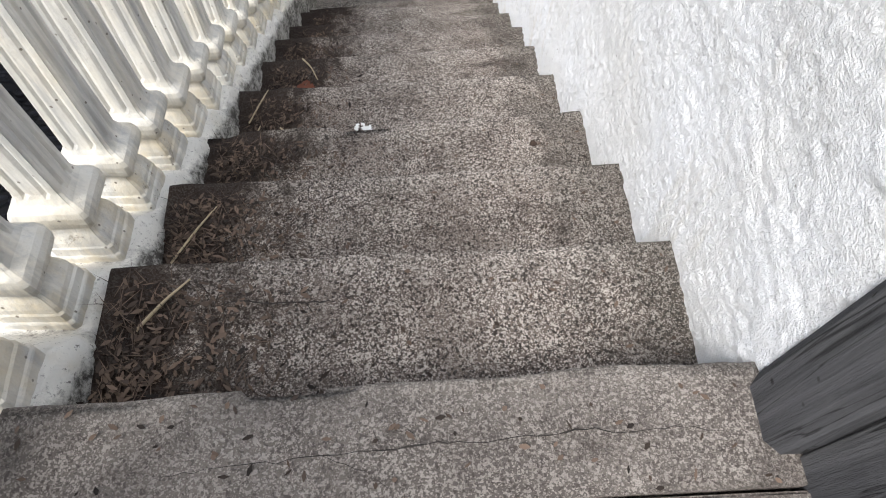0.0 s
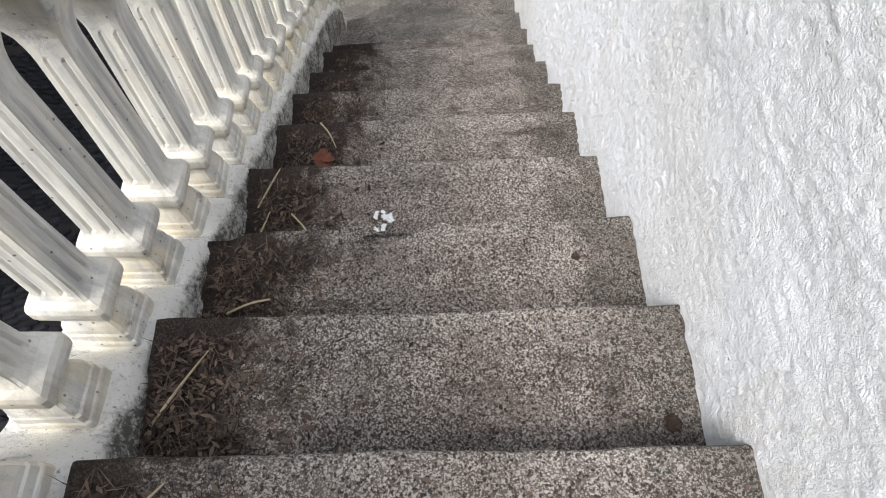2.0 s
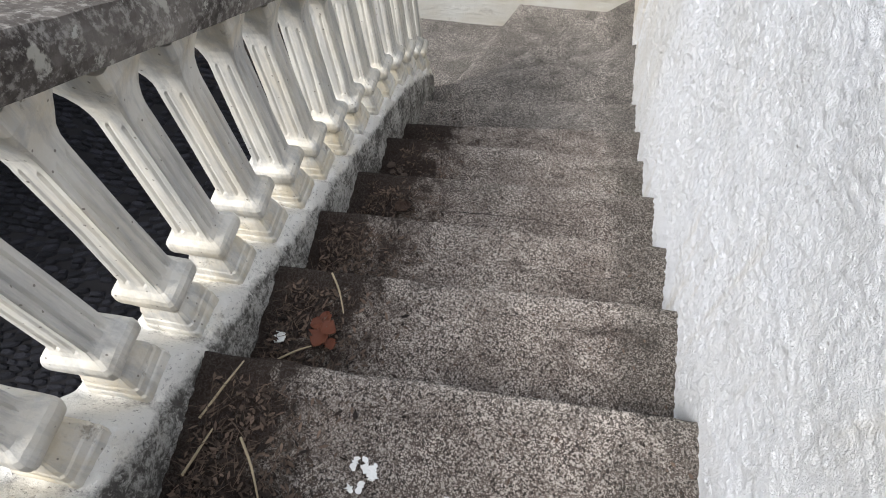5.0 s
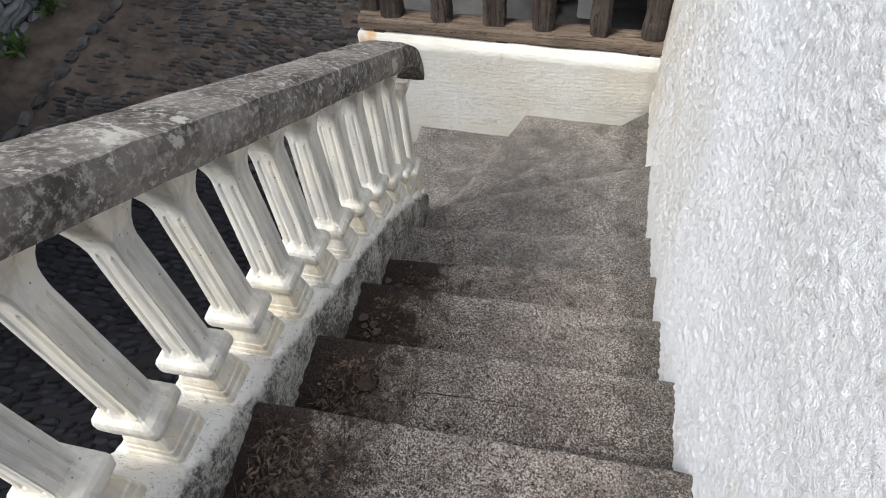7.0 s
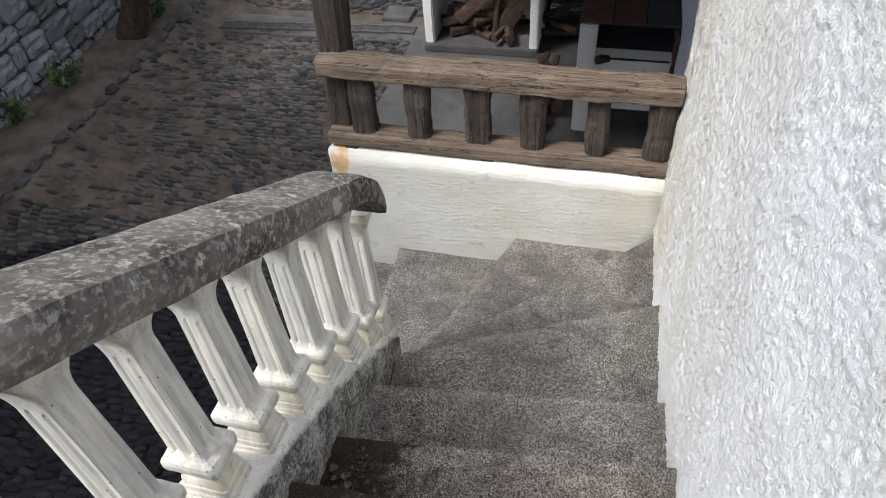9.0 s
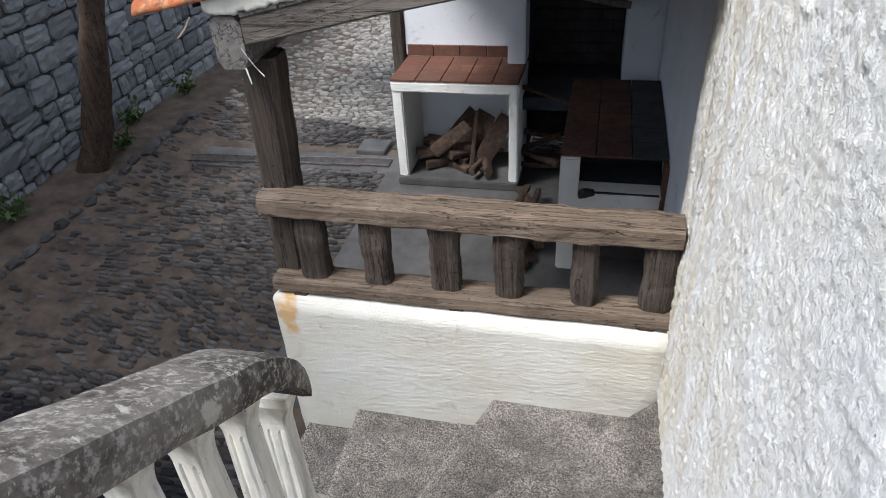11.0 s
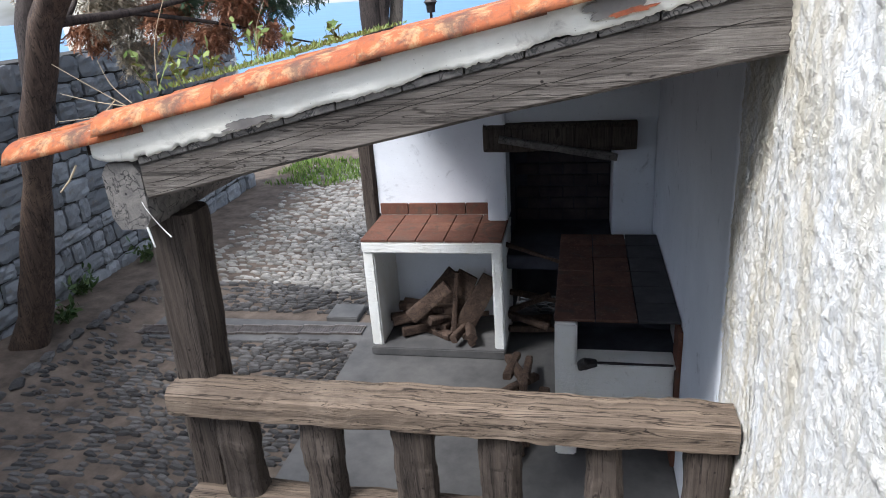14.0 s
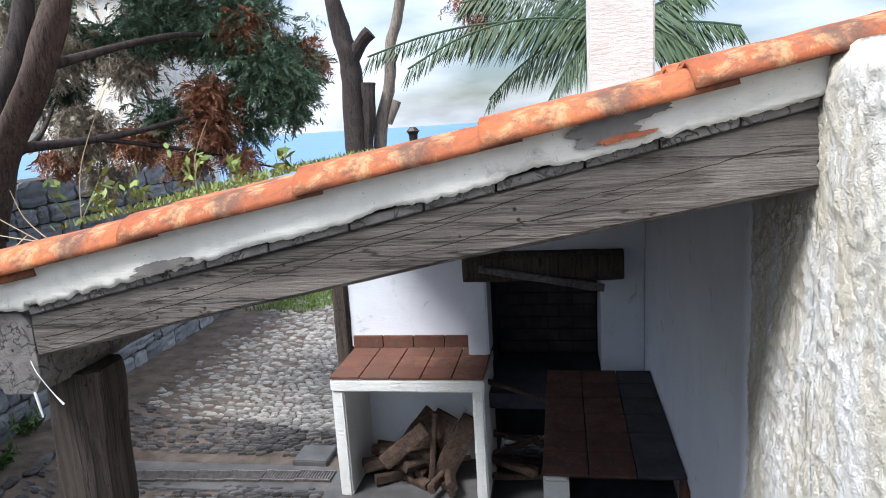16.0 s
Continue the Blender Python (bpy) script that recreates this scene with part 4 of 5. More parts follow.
P("pier", rough_block(-0.85, -0.7, 8.16, 8.44, 1.04, 2.46, 0.004, 0.08), M_LIMEIN)
P("hearth_back", box(-0.72, 0.384, 8.84, 8.92, 0.1, 2.55, 0.004), M_SOOT)
P("hearth_side", box(-0.79, -0.705, 8.44, 8.84, 0.1, 2.5, 0.004), M_SOOT)
P("hearth_bed", box(-0.7, 0.384, 8.0, 8.84, 0.72, 0.83, 0.006), M_SOOT)
P("hearth_cheek", rough_block(0.085, 0.384, 8.3, 8.84, 0.83, 2.55, 0.004, 0.08), M_LIMEIN)
P("lintel", timber((-0.86, 8.2, 1.69), (0.235, 8.2, 1.69), 0.12, 0.2, 4, 0.006, 0.14, n=30), M_POST, "smoke-blackened timber lintel")
P("hearth_pole", timber((-0.74, 8.12, 1.695), (0.1, 8.12, 1.545), 0.05, 0.055, 8, 0.006, 0.5), M_GREY, "peeled grey pole under the lintel")
P("hood", box(-0.7, 0.384, 8.24, 8.84, 1.79, 2.56, 0.004), M_LIMEIN)
P("cheek_plinth", box(0.05, 0.384, 8.2, 8.3, 0.1, 0.86, 0.004), M_SLAB)
for r in range(7):
    for c in range(4):
        x0 = -0.69 + c * 0.195 + (0.09 if r % 2 else 0)
        P("fire_brick", box(x0 + 0.004, min(x0 + 0.19, 0.08), 8.815, 8.845, 0.84 + r * 0.1, 0.93 + r * 0.1, 0.004, 1), M_BRICKS)
P("chimney", rough_block(0.045, 0.472, 8.42, 8.82, 2.5, 5.2, 0.006, 0.08), M_CHIMNEY, "white roughcast chimney above the tiles")

counter = thing("side_counter", (0, 7.2, 0.1), "whitewashed counter with terracotta top and dark ash opening", "counter")
C = lambda name, bm, m, label="": under(counter, part(name, bm, m, label=label))
C("front_pier", rough_block(-0.29, -0.165, 6.64, 6.76, 0.1, 0.985, 0.004, 0.05), M_LIME)
C("front_face", rough_block(-0.17, 0.358, 6.64, 6.76, 0.33, 0.732, 0.004, 0.05), M_LIME)
C("ash_sill", box(-0.165, 0.36, 6.61, 6.78, 0.732, 0.752, 0.005), M_LIME)
C("side_panel", rough_block(-0.29, -0.2, 6.76, 8.0, 0.1, 0.985, 0.004, 0.07), M_LIMEIN)
C("ash_back", box(-0.2, 0.384, 7.08, 7.13, 0.3, 0.985, 0.003), M_SOOT)
C("ash_floor", box(-0.2, 0.384, 6.79, 7.08, 0.6, 0.735, 0.003), M_SOOT)
C("end_jamb", rough_block(0.36, 0.384, 6.6, 6.76, 0.1, 0.97, 0.002, 0.05), M_TERRA)
C("toe_plate", box(-0.17, 0.36, 6.84, 6.89, 0.1, 0.34, 0.003), M_SLAB)
for i in range(3):
    for j in range(6):
        x0, y0 = -0.295 + i * 0.226, 6.66 + j * 0.225
        C("top_tile", box(x0 + 0.003, x0 + 0.223, y0 + 0.003, y0 + 0.222, 0.986, 1.004, 0.003, 1), M_ASHTILE if i == 2 else M_TERRADARK)
C("ash_door_bar", timber((-0.13, 6.61, 0.764), (0.345, 6.61, 0.764), 0.014, 0.014, 3, 0.002, 0.9), M_METAL)
C("ash_door_knob", limb([(-0.15, 6.6, 0.745), (-0.12, 6.585, 0.765), (-0.06, 6.6, 0.768)], [0.024, 0.028, 0.016], 3, 0.3), M_METAL, "rusted iron latch")


def firewood(name, at, rot, size, label, group):
    bm = timber((-size[0] / 2, 0, 0), (size[0] / 2, 0, 0), size[1], size[2], random.random() * 50, 0.007, 0.3, random.uniform(0.75, 1.0), n=12)
    ob = tagged(part(name, bm, M_LOG), label, "firewood", group)
    ob.matrix_world = pose(*at, *rot)
    return ob


for i in range(22):
    row = i // 6
    x = -1.5 + (i % 6) * 0.115 + random.uniform(-.04, .04)
    L = random.uniform(0.3, 0.46)
    yaw = random.uniform(-40, 40) if i % 6 < 3 else random.uniform(20, 150)
    firewood("split_log", (min(max(x, -1.42), -1.0), random.uniform(7.92, 8.12), 0.205 + 0.058 * row), (random.uniform(0, 90), random.uniform(-5, 5), yaw), (L, random.uniform(0.05, 0.085), random.uniform(0.04, 0.07)), "split log lying in the wood store", "firewood in the store")
for k2, (x, lean, w, L) in enumerate(((-1.22, -52, 0.26, 0.5), (-1.1, -66, 0.2, 0.5), (-0.93, -60, 0.16, 0.46), (-1.1, -84, 0.04, 0.5), (-1.3, -40, 0.12, 0.4))):
    firewood("timber_offcut", (x, 8.03 - 0.04 * k2, 0.44 + 0.012 * k2), (90 + random.uniform(-20, 5), lean, random.uniform(-25, 25)), (L, w, 0.03), "flat board offcut leaning on the split logs", "offcuts in the store")
for i in range(12):
    firewood("split_log", (random.uniform(-0.62, -0.4), random.uniform(6.75, 7.5), 0.13 + 0.05 * (i // 4)), (0, random.uniform(-8, 8), random.uniform(50, 120)), (random.uniform(0.35, 0.5), random.uniform(0.05, 0.08), 0.05), "rough split log stacked on the patio floor", "logs on the floor")
for i in range(7):
    firewood("branch", (random.uniform(-0.6, -0.4), random.uniform(7.9, 8.3), 0.14 + 0.045 * i), (0, random.uniform(-14, 14), random.uniform(-30, 30)), (0.42, 0.045, 0.045), "dry branch under the sooty hearth", "branches under the hearth")
firewood("pale_stick", (-0.47, 7.96, 0.86), (0, 16, -8), (0.5, 0.03, 0.03), "pale peeled stick lying across the hearth edge", "")

# open shakes along the beam's face
M_SHAKE = make_plain("wood_shake", (0.01, 0.008, 0.007), (0.03, 0.025, 0.02), 30, 0.95)


def shake(x0, x1, f, rise, width, seed):
    bm = bmesh.new()
    prev = None
    n = int((x1 - x0) / 0.012)
    for j in range(n + 1):
        x = x0 + (x1 - x0) * j / n
        g = (x + 1.347) / 1.63
        zb, zt = 2.243 + 0.316 * g + 0.012 * math.sin(g * 3.1), 2.345 + 0.358 * g
        z = zb + (zt - zb) * (f + rise * j / n) + 0.006 * noise.noise(Vector((x * 6, seed, 0))) + 0.002 * noise.noise(Vector((x * 40, seed, 0)))
        w = width * math.sin((j + 0.3) / (n + 0.6) * math.pi) ** 0.6 * (0.5 + abs(noise.noise(Vector((x * 9, seed, 2)))))
        a, b = bm.verts.new((x, 4.9195, z - w)), bm.verts.new((x, 4.9195, z + w))
        if prev:
            bm.faces.new((prev[0], a, b, prev[1]))
        prev = (a, b)
    return under(shed, part("shake", bm, M_SHAKE))


for args in ((-1.3, -0.75, .3, .25, .0016, 1), (-1.2, -0.6, .62, .1, .0014, 2), (-0.85, -0.2, .5, .3, .0018, 3), (-0.7, -0.1, .72, .12, .0013, 4), (-0.55, 0.1, .3, .2, .0015, 5), (-0.2, 0.25, .55, .1, .0013, 6), (-1.34, -1.0, .12, .1, .0014, 7), (-1.34, -1.1, .45, .02, .0018, 8), (-1.34, -1.15, .75, 0, .0014, 9)):
    shake(*args)

# ---- dry stone wall along the lane ----
stone_wall = thing("stone_wall", (-5.2, 8, 0), "high wall of rough grey basalt blocks along the lane", "wall", kind="structure")


def wall_line(y):
    return -5.02 - 0.045 * (y - 6.0)


W_ANGLE = math.degrees(math.atan(0.045))
bm = bmesh.new()
rings = [[(wall_line(y) - 0.05, y, -0.2), (wall_line(y) - 0.05, y, 2.38), (wall_line(y) - 0.5, y, 2.38), (wall_line(y) - 0.5, y, -0.2)] for y in (1.5, 13.0)]
bm = skin(rings)
under(stone_wall, part("core", bm, M_MORTAR))


def block_mesh(w, h, seed):
    rs = random.Random(seed)
    bm = bmesh.new()
    n, d = 5, 0.1
    pts = []
    for j in range(n + 1):
        row = []
        for i in range(n + 1):
            u, v = i / n * 2 - 1, j / n * 2 - 1
            edge = max(abs(u), abs(v))
            x, z = u * w / 2, v * h / 2
            k3 = 0.06 * noise.noise(Vector((u * 1.3, v * 1.3, seed * 5.1)))
            x += k3 * w * (1 if edge > 0.9 else 0.5)
            z += 0.07 * noise.noise(Vector((u * 1.3, v * 1.3, seed * 3.3 + 9))) * h
            if abs(u) > 0.9 and abs(v) > 0.9:
                x, z = x * 0.9, z * 0.9
            y = 0.02 * (1 - edge ** 8) + 0.024 * noise.noise(Vector((u * 2, v * 2, seed)))
            row.append(bm.verts.new((y, x, z)))
        pts.append(row)
    for r0, r1 in zip(pts, pts[1:]):
        for i in range(n):
            bm.faces.new((r0[i], r0[i + 1], r1[i + 1], r1[i]))
    rim = [pts[0][i] for i in range(n)] + [pts[j][n] for j in range(n)] + [pts[n][i] for i in range(n, 0, -1)] + [pts[j][0] for j in range(n, 0, -1)]
    back = [bm.verts.new((-d, v.co.y, v.co.z)) for v in rim]
    for i in range(len(rim)):
        k3 = (i + 1) % len(rim)
        bm.faces.new((rim[i], back[i], back[k3], rim[k3]))
    bmesh.ops.recalc_face_normals(bm, faces=bm.faces)
    return finish("stone_block", bm, M_STONE)


blocks = {}
rs = random.Random(11)
z = -0.05
while z < 2.35:
    h = rs.choice((0.15, 0.18, 0.21, 0.25))
    y = 4.2 + rs.uniform(0, 0.3)
    while y < 12.8:
        w = rs.choice((0.16, 0.22, 0.28, 0.34, 0.4))
        key = (w, h, rs.randrange(4))
        if key not in blocks:
            blocks[key] = block_mesh(w - 0.018, h - 0.016, len(blocks) + 1)
        ob = new("stone_block", blocks[key])
        ob.matrix_world = pose(wall_line(y + w / 2) - 0.02 + rs.uniform(-.02, .02), y + w / 2, z + h / 2 + 0.012 * noise.noise(Vector((y * 2, z, 0))), rs.uniform(-3, 3), rs.uniform(-3, 3), W_ANGLE + rs.uniform(-4, 4))
        under(stone_wall, ob)
        y += w
    z += h

# ---- cobbled lane ----
lane = thing("cobbled_lane", (-3, 8, 0), "lane paved with small dark basalt cobbles set on edge", "paving", kind="structure")
COB = [(-1, -.7), (.2, -1), (1, -.6), (1.05, .5), (.3, 1), (-.9, .8)]


def cobble_points(cx, cy, a, L, W, zt, rs):
    ca, sa = math.cos(a), math.sin(a)
    top, mid, low = [], [], []
    for u, v in COB:
        u, v = u * rs.uniform(.85, 1.1) * L / 2, v * rs.uniform(.8, 1.1) * W / 2
        x, y = cx + u * ca - v * sa, cy + u * sa + v * ca
        top.append((cx + (x - cx) * .72, cy + (y - cy) * .72, zt + rs.uniform(-.003, .003)))
        low.append((x, y, zt - 0.014))
        mid.append((x, y, zt - 0.06))
    return [mid, low, top]


def in_lane(x, y):
    if x > -1.96 and y > 5.0:
        return y > 8.55 and x < 1.5
    if x > -1.56 and y > 3.8:
        return False
    if x > -1.0:
        return False
    if y < 8.6 and y > 8.08 and x > -4.3:
        return False
    return x > -4.45 - 0.05 * (y - 8) and y > 1.0


rs = random.Random(5)
verts, faces, light_slot = [], [], []
near = []
rowy = 1.5
while rowy < 14.2:
    W = 0.042 if rowy < 10 else 0.055
    x = -4.9
    while x < 0.8:
        L = rs.uniform(0.06, 0.13)
        cx, cy = x + L / 2, rowy + 0.03 * noise.noise(Vector((x * 1.5, rowy, 2))) + rs.uniform(-.006, .006)
        x += L + 0.008
        if not in_lane(cx, cy) or rs.random() < 0.04:
            continue
        # heavier dirt cover towards the wall and the lower part of the lane
        cover_dirt = max(0.0, (-2.9 - cx) / 1.5) + max(0.0, (7.4 - cy) / 3.5) if cy > 5.2 else 0.15
        if rs.random() < cover_dirt * 0.55:
            continue
        zt = ground_z(cx, cy) + 0.022 + rs.uniform(-.006, .007) - cover_dirt * 0.008
        a = rs.uniform(-.25, .25) + 0.5 * noise.noise(Vector((cx * .6, cy * .6, 7)))
        r3 = cobble_points(cx, cy, a, L, W, zt, rs)
        if -2.75 < cx < -1.9 and 6.3 < cy < 7.6 and len(near) < 290:
            near.append((cx, cy, zt, r3))
            continue
        b = len(verts)
        for r in r3:
            verts.extend(r)
        n = len(COB)
        # far cobbles take the sunlit copy, those at low y the shaded copy
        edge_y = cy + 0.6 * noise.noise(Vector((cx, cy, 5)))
        light_slot.extend([1 if edge_y > 9.3 else 2 if edge_y < 4.6 else 0] * (2 * n + 1))
        for lv in range(2):
            for i in range(n):
                j = (i + 1) % n
                faces.append((b + lv * n + i, b + lv * n + j, b + (lv + 1) * n + j, b + (lv + 1) * n + i))
        faces.append(tuple(b + 2 * n + i for i in range(n)))
    rowy += W + 0.006
me = bpy.data.meshes.new("cobbles")
me.from_pydata(verts, [], faces)
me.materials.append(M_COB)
me.materials.append(M_COBSUN)
me.materials.append(M_COBSHADE)
me.polygons.foreach_set("material_index", light_slot)
ob = tagged(new("cobbles", me), kind="stuff")
under(lane, ob)
for cx, cy, zt, r3 in near:
    bm = skin([[(p[0] - cx, p[1] - cy, p[2] - zt) for p in r] for r in r3])
    ob = part("cobble", bm, M_COBO)
    ob.location = (cx, cy, zt)
    under(lane, ob)

# drain across the lane
drain = thing("drain_channel", (-3.1, 8.2, 0), "rusty slotted steel drain grating across the lane", "drain")
for i in range(8):
    x0 = -4.32 + i * 0.29
    yc = 8.13 + 0.018 * i
    bm = bmesh.new()
    for j in range(12):
        box(x0 + 0.012 + j * 0.0235, x0 + 0.024 + j * 0.0235, yc - 0.06, yc + 0.06, 0.004, 0.014, 0, bm=bm)
    box(x0, x0 + 0.285, yc - 0.075, yc - 0.058, 0.0, 0.018, 0, bm=bm)
    box(x0, x0 + 0.285, yc + 0.058, yc + 0.075, 0.0, 0.018, 0, bm=bm)
    under(drain, part("grating", bm, M_GRATE))
under(drain, part("surround", box(-4.36, -1.98, 8.02, 8.42, -0.1, -0.002, 0.004), M_SLAB, label="worn concrete strip round the grating"))
inspection = tagged(part("inspection_slab", box(-2.42, -2.12, 8.44, 8.72, -0.08, 0.03, 0.008), M_SLAB), "square worn concrete slab beside the drain", "slab")

# edging stones of the planted strip
edging = thing("edging", (-4.4, 7, 0), "row of rough dark stones edging the earth strip", "edging")
for i in range(26):
    y = 4.2 + i * 0.19
    bm = bmesh.new()
    bmesh.ops.create_icosphere(bm, subdivisions=2, radius=1)
    for v in bm.verts:
        v.co = Vector((v.co.x * 0.05, v.co.y * random.uniform(0.08, 0.088), v.co.z * 0.035)) * (1 + 0.6 * noise.noise(v.co * 1.4 + Vector((i, 0, 0))))
    ob = part("edge_stone", bm, M_COBO)
    x = -4.5 - 0.03 * (y - 8) + random.uniform(-.02, .02)
    ob.matrix_world = pose(x, y, ground_z(x, y) + 0.015, 0, 0, random.uniform(-15, 15))
    under(edging, ob)

# ---- plants ----
M_BARK = make_wood("cypress_bark", (0.03, 0.021, 0.018), (0.095, 0.064, 0.047), (0.012, 0.009, 0.008), (7, 7, 1), (0.16, 0.11, 0.08))
M_BARKD = make_wood("dark_bark", (0.02, 0.017, 0.016), (0.06, 0.045, 0.04), (0.008, 0.007, 0.007), (7, 7, 1), (0.09, 0.07, 0.06))
M_BARKP = make_wood("pale_bark", (0.12, 0.1, 0.085), (0.26, 0.22, 0.18), (0.03, 0.025, 0.02), (7, 7, 1), (0.3, 0.25, 0.2))
M_NEEDLE = make_leaf("cypress_green", (0.05, 0.1, 0.07), (0.13, 0.2, 0.11))
M_DEAD = make_leaf("cypress_dead", (0.18, 0.08, 0.045), (0.36, 0.17, 0.095))
M_GREYNEEDLE = make_leaf("cypress_grey", (0.2, 0.175, 0.13), (0.4, 0.34, 0.26))
M_PALM = make_leaf("palm_green", (0.025, 0.05, 0.025), (0.07, 0.1, 0.045))
M_GRASS = make_leaf("grass_green", (0.06, 0.13, 0.02), (0.18, 0.26, 0.05))
M_WEED = make_leaf("weed_green", (0.08, 0.13, 0.03), (0.2, 0.24, 0.07))
M_SHADEWEED = make_leaf("shade_weed", (0.025, 0.055, 0.015), (0.07, 0.1, 0.03))
M_DRY = make_leaf("dry_stem", (0.3, 0.24, 0.15), (0.5, 0.42, 0.3))


class Sprays:
    """Collects many small leaf blades into one mesh."""

    def __init__(self):
        self.v, self.f = [], []

    def blade(self, p, d, length, width, side):
        b = len(self.v)
        q, e = p + d * (length * 0.5), p + d * length
        s = side * width
        self.v.extend((p - s * 0.4, p + s * 0.4, q + s, e, q - s))
        self.f.append((b, b + 1, b + 2, b + 3, b + 4))

    def make(self, name, material, parent, label=""):
        me = bpy.data.meshes.new(name)
        me.from_pydata([tuple(v) for v in self.v], [], self.f)
        me.materials.append(material)
        ob = new(name, me)
        if label:
            tagged(ob, label)
        return under(parent, ob)


def unit(rs):
    while True:
        v = Vector((rs.uniform(-1, 1), rs.uniform(-1, 1), rs.uniform(-1, 1)))
        if 0.05 < v.length < 1:
            return v.normalized()


def clump(sp, c, r, count, rs, droop=0.6, size=1.0):
    """Drooping feathery twigs round a point, each with short side blades."""
    c = Vector(c)
    for _ in range(count):
        o = unit(rs)
        p = c + Vector((o.x, o.y, o.z * 0.85)) * r * rs.uniform(0.15, 1.0) * (0.8 + 0.5 * noise.noise(o * 2 + c))
        d = (o * 0.7 + Vector((0, 0, -droop)) + unit(rs) * 0.6).normalized()
        L = rs.uniform(0.06, 0.13) * size
        side = d.cross(unit(rs)).normalized()
        other = d.cross(side)
        n = 6
        for i in range(n):
            q = p + d * (L * i / n)
            for sgn in (1, -1):
                bd = (d * 0.7 + side * sgn * 0.8 + other * rs.uniform(-.6, .6)).normalized()
                sp.blade(q, bd, L * rs.uniform(0.35, 0.6), 0.0068 * size, other if i % 2 else side.cross(bd))


rs = random.Random(3)
cypress = thing("cypress_tree", (-4.8, 7.6, 0), "old leaning cypress with green and browned drooping foliage", "tree")
under(cypress, part("trunk", limb([(-4.85, 7.6, -0.05), (-4.62, 7.6, 0.5), (-4.3, 7.55, 1.3), (-3.98, 7.5, 2.1), (-3.72, 7.5, 2.7), (-3.35, 7.55, 3.3), (-3.1, 7.7, 4.2), (-3.0, 7.9, 5.4)], [0.17, 0.13, 0.11, 0.105, 0.1, 0.085, 0.06, 0.035], 2, 0.16, 16), M_BARK, label="leaning reddish-brown trunk", smooth=True))
for pts, rad in (([(-3.95, 7.5, 2.1), (-4.0, 7.7, 2.8), (-3.75, 7.9, 3.6), (-3.7, 8, 4.6)], [.1, .085, .07, .04]),
                 ([(-3.7, 7.5, 2.7), (-3.4, 8.2, 2.75), (-3.0, 8.8, 2.9), (-2.5, 9, 3.1)], [.04, .025, .014, .006]),
                 ([(-3.4, 7.55, 3.2), (-3.0, 8.4, 3.45), (-2.7, 9, 3.5), (-2.5, 9.3, 3.7)], [.035, .022, .012, .006]),
                 ([(-3.9, 7.6, 2.6), (-4.2, 8.4, 2.8), (-4.4, 9, 3.3)], [.04, .02, .008]),
                 ([(-3.5, 8, 2.75), (-3.1, 8.7, 2.6), (-2.7, 9.0, 2.45), (-2.3, 9.1, 2.35)], [.02, .014, .009, .005])):
    under(cypress, part("branch", limb(pts, rad, len(pts), 0.12, 9), M_BARKD, smooth=True))
green, dead, grey, shade = Sprays(), Sprays(), Sprays(), Sprays()
for c, r, n in (((-2.53, 9.0, 3.18), .40, 230), ((-2.36, 9.0, 2.9), .2, 70), ((-2.7, 9.0, 3.62), .45, 240), ((-3.32, 9.0, 3.72), .42, 190), ((-3.5, 9.0, 2.88), .26, 80),
                ((-2.27, 9.0, 3.08), .17, 60), ((-2.75, 9.1, 2.75), .2, 50), ((-2.9, 8.8, 4.2), .55, 200), ((-3.9, 8.4, 4.3), .6, 200), ((-3.3, 8.2, 4.9), .6, 200), ((-4.7, 8.7, 4.2), .5, 130)):
    clump(green, c, r * 1.3, int(n * 4.2), rs, 0.6, 0.95)
for c, r, n in (((-2.95, 8.9, 3.02), .26, 120), ((-3.0, 8.9, 2.74), .22, 90), ((-3.68, 8.9, 2.7), .22, 80), ((-3.28, 8.9, 2.52), .18, 55), ((-2.6, 8.8, 3.55), .2, 50), ((-2.8, 8.9, 2.5), .15, 30), ((-4.45, 8.9, 2.6), .2, 50)):
    clump(dead, c, r * 1.2, int(n * 3.6), rs, 0.8, 1.1)
for c, r, n in (((-4.16, 8.9, 2.78), .33, 150), ((-4.58, 8.9, 3.75), .45, 170), ((-4.25, 8.8, 3.45), .33, 120), ((-4.05, 8.9, 2.4), .2, 60), ((-3.6, 8.8, 3.3), .25, 60), ((-4.9, 9, 3.1), .3, 80)):
    clump(grey, c, r * 1.3, int(n * 4.4), rs, 1.0, 1.0)
for _ in range(24):
    fx, fz = rs.random(), rs.random()
    c = (-5.0 + 2.6 * fx, rs.uniform(8.7, 9.7), 2.75 + 0.25 * fx + 1.6 * fz)
    clump(rs.choice((green, green, grey, dead)), c, rs.uniform(0.2, 0.34), 240, rs, 0.7, 1.15)
# crown of an added, unseen tree that keeps sun and sky off the lane
for _ in range(34):
    c = (rs.uniform(-6.8, -3.9), rs.uniform(-0.5, 4.6), rs.uniform(4.2, 6.2))
    clump(shade, c, rs.uniform(0.6, 0.9), 60, rs, 0.6, 4.0)
shade_tree = thing("cypress_tree", (-5.7, 2.2, 0), "unseen tall cypress added behind the stone wall to shade the lane", "tree")
under(shade_tree, part("trunk", limb([(-5.75, 2.2, -0.1), (-5.7, 2.2, 2), (-5.5, 2.2, 4), (-5.4, 2.2, 6.4)], [.2, .17, .13, .05], 2, 0.16, 14), M_BARKD, smooth=True))
shade.make("crown", M_NEEDLE, shade_tree)
green.make("crown", M_NEEDLE, cypress, "dark green scaly foliage")
dead.make("dead_foliage", M_DEAD, cypress, "rust-brown dead foliage")
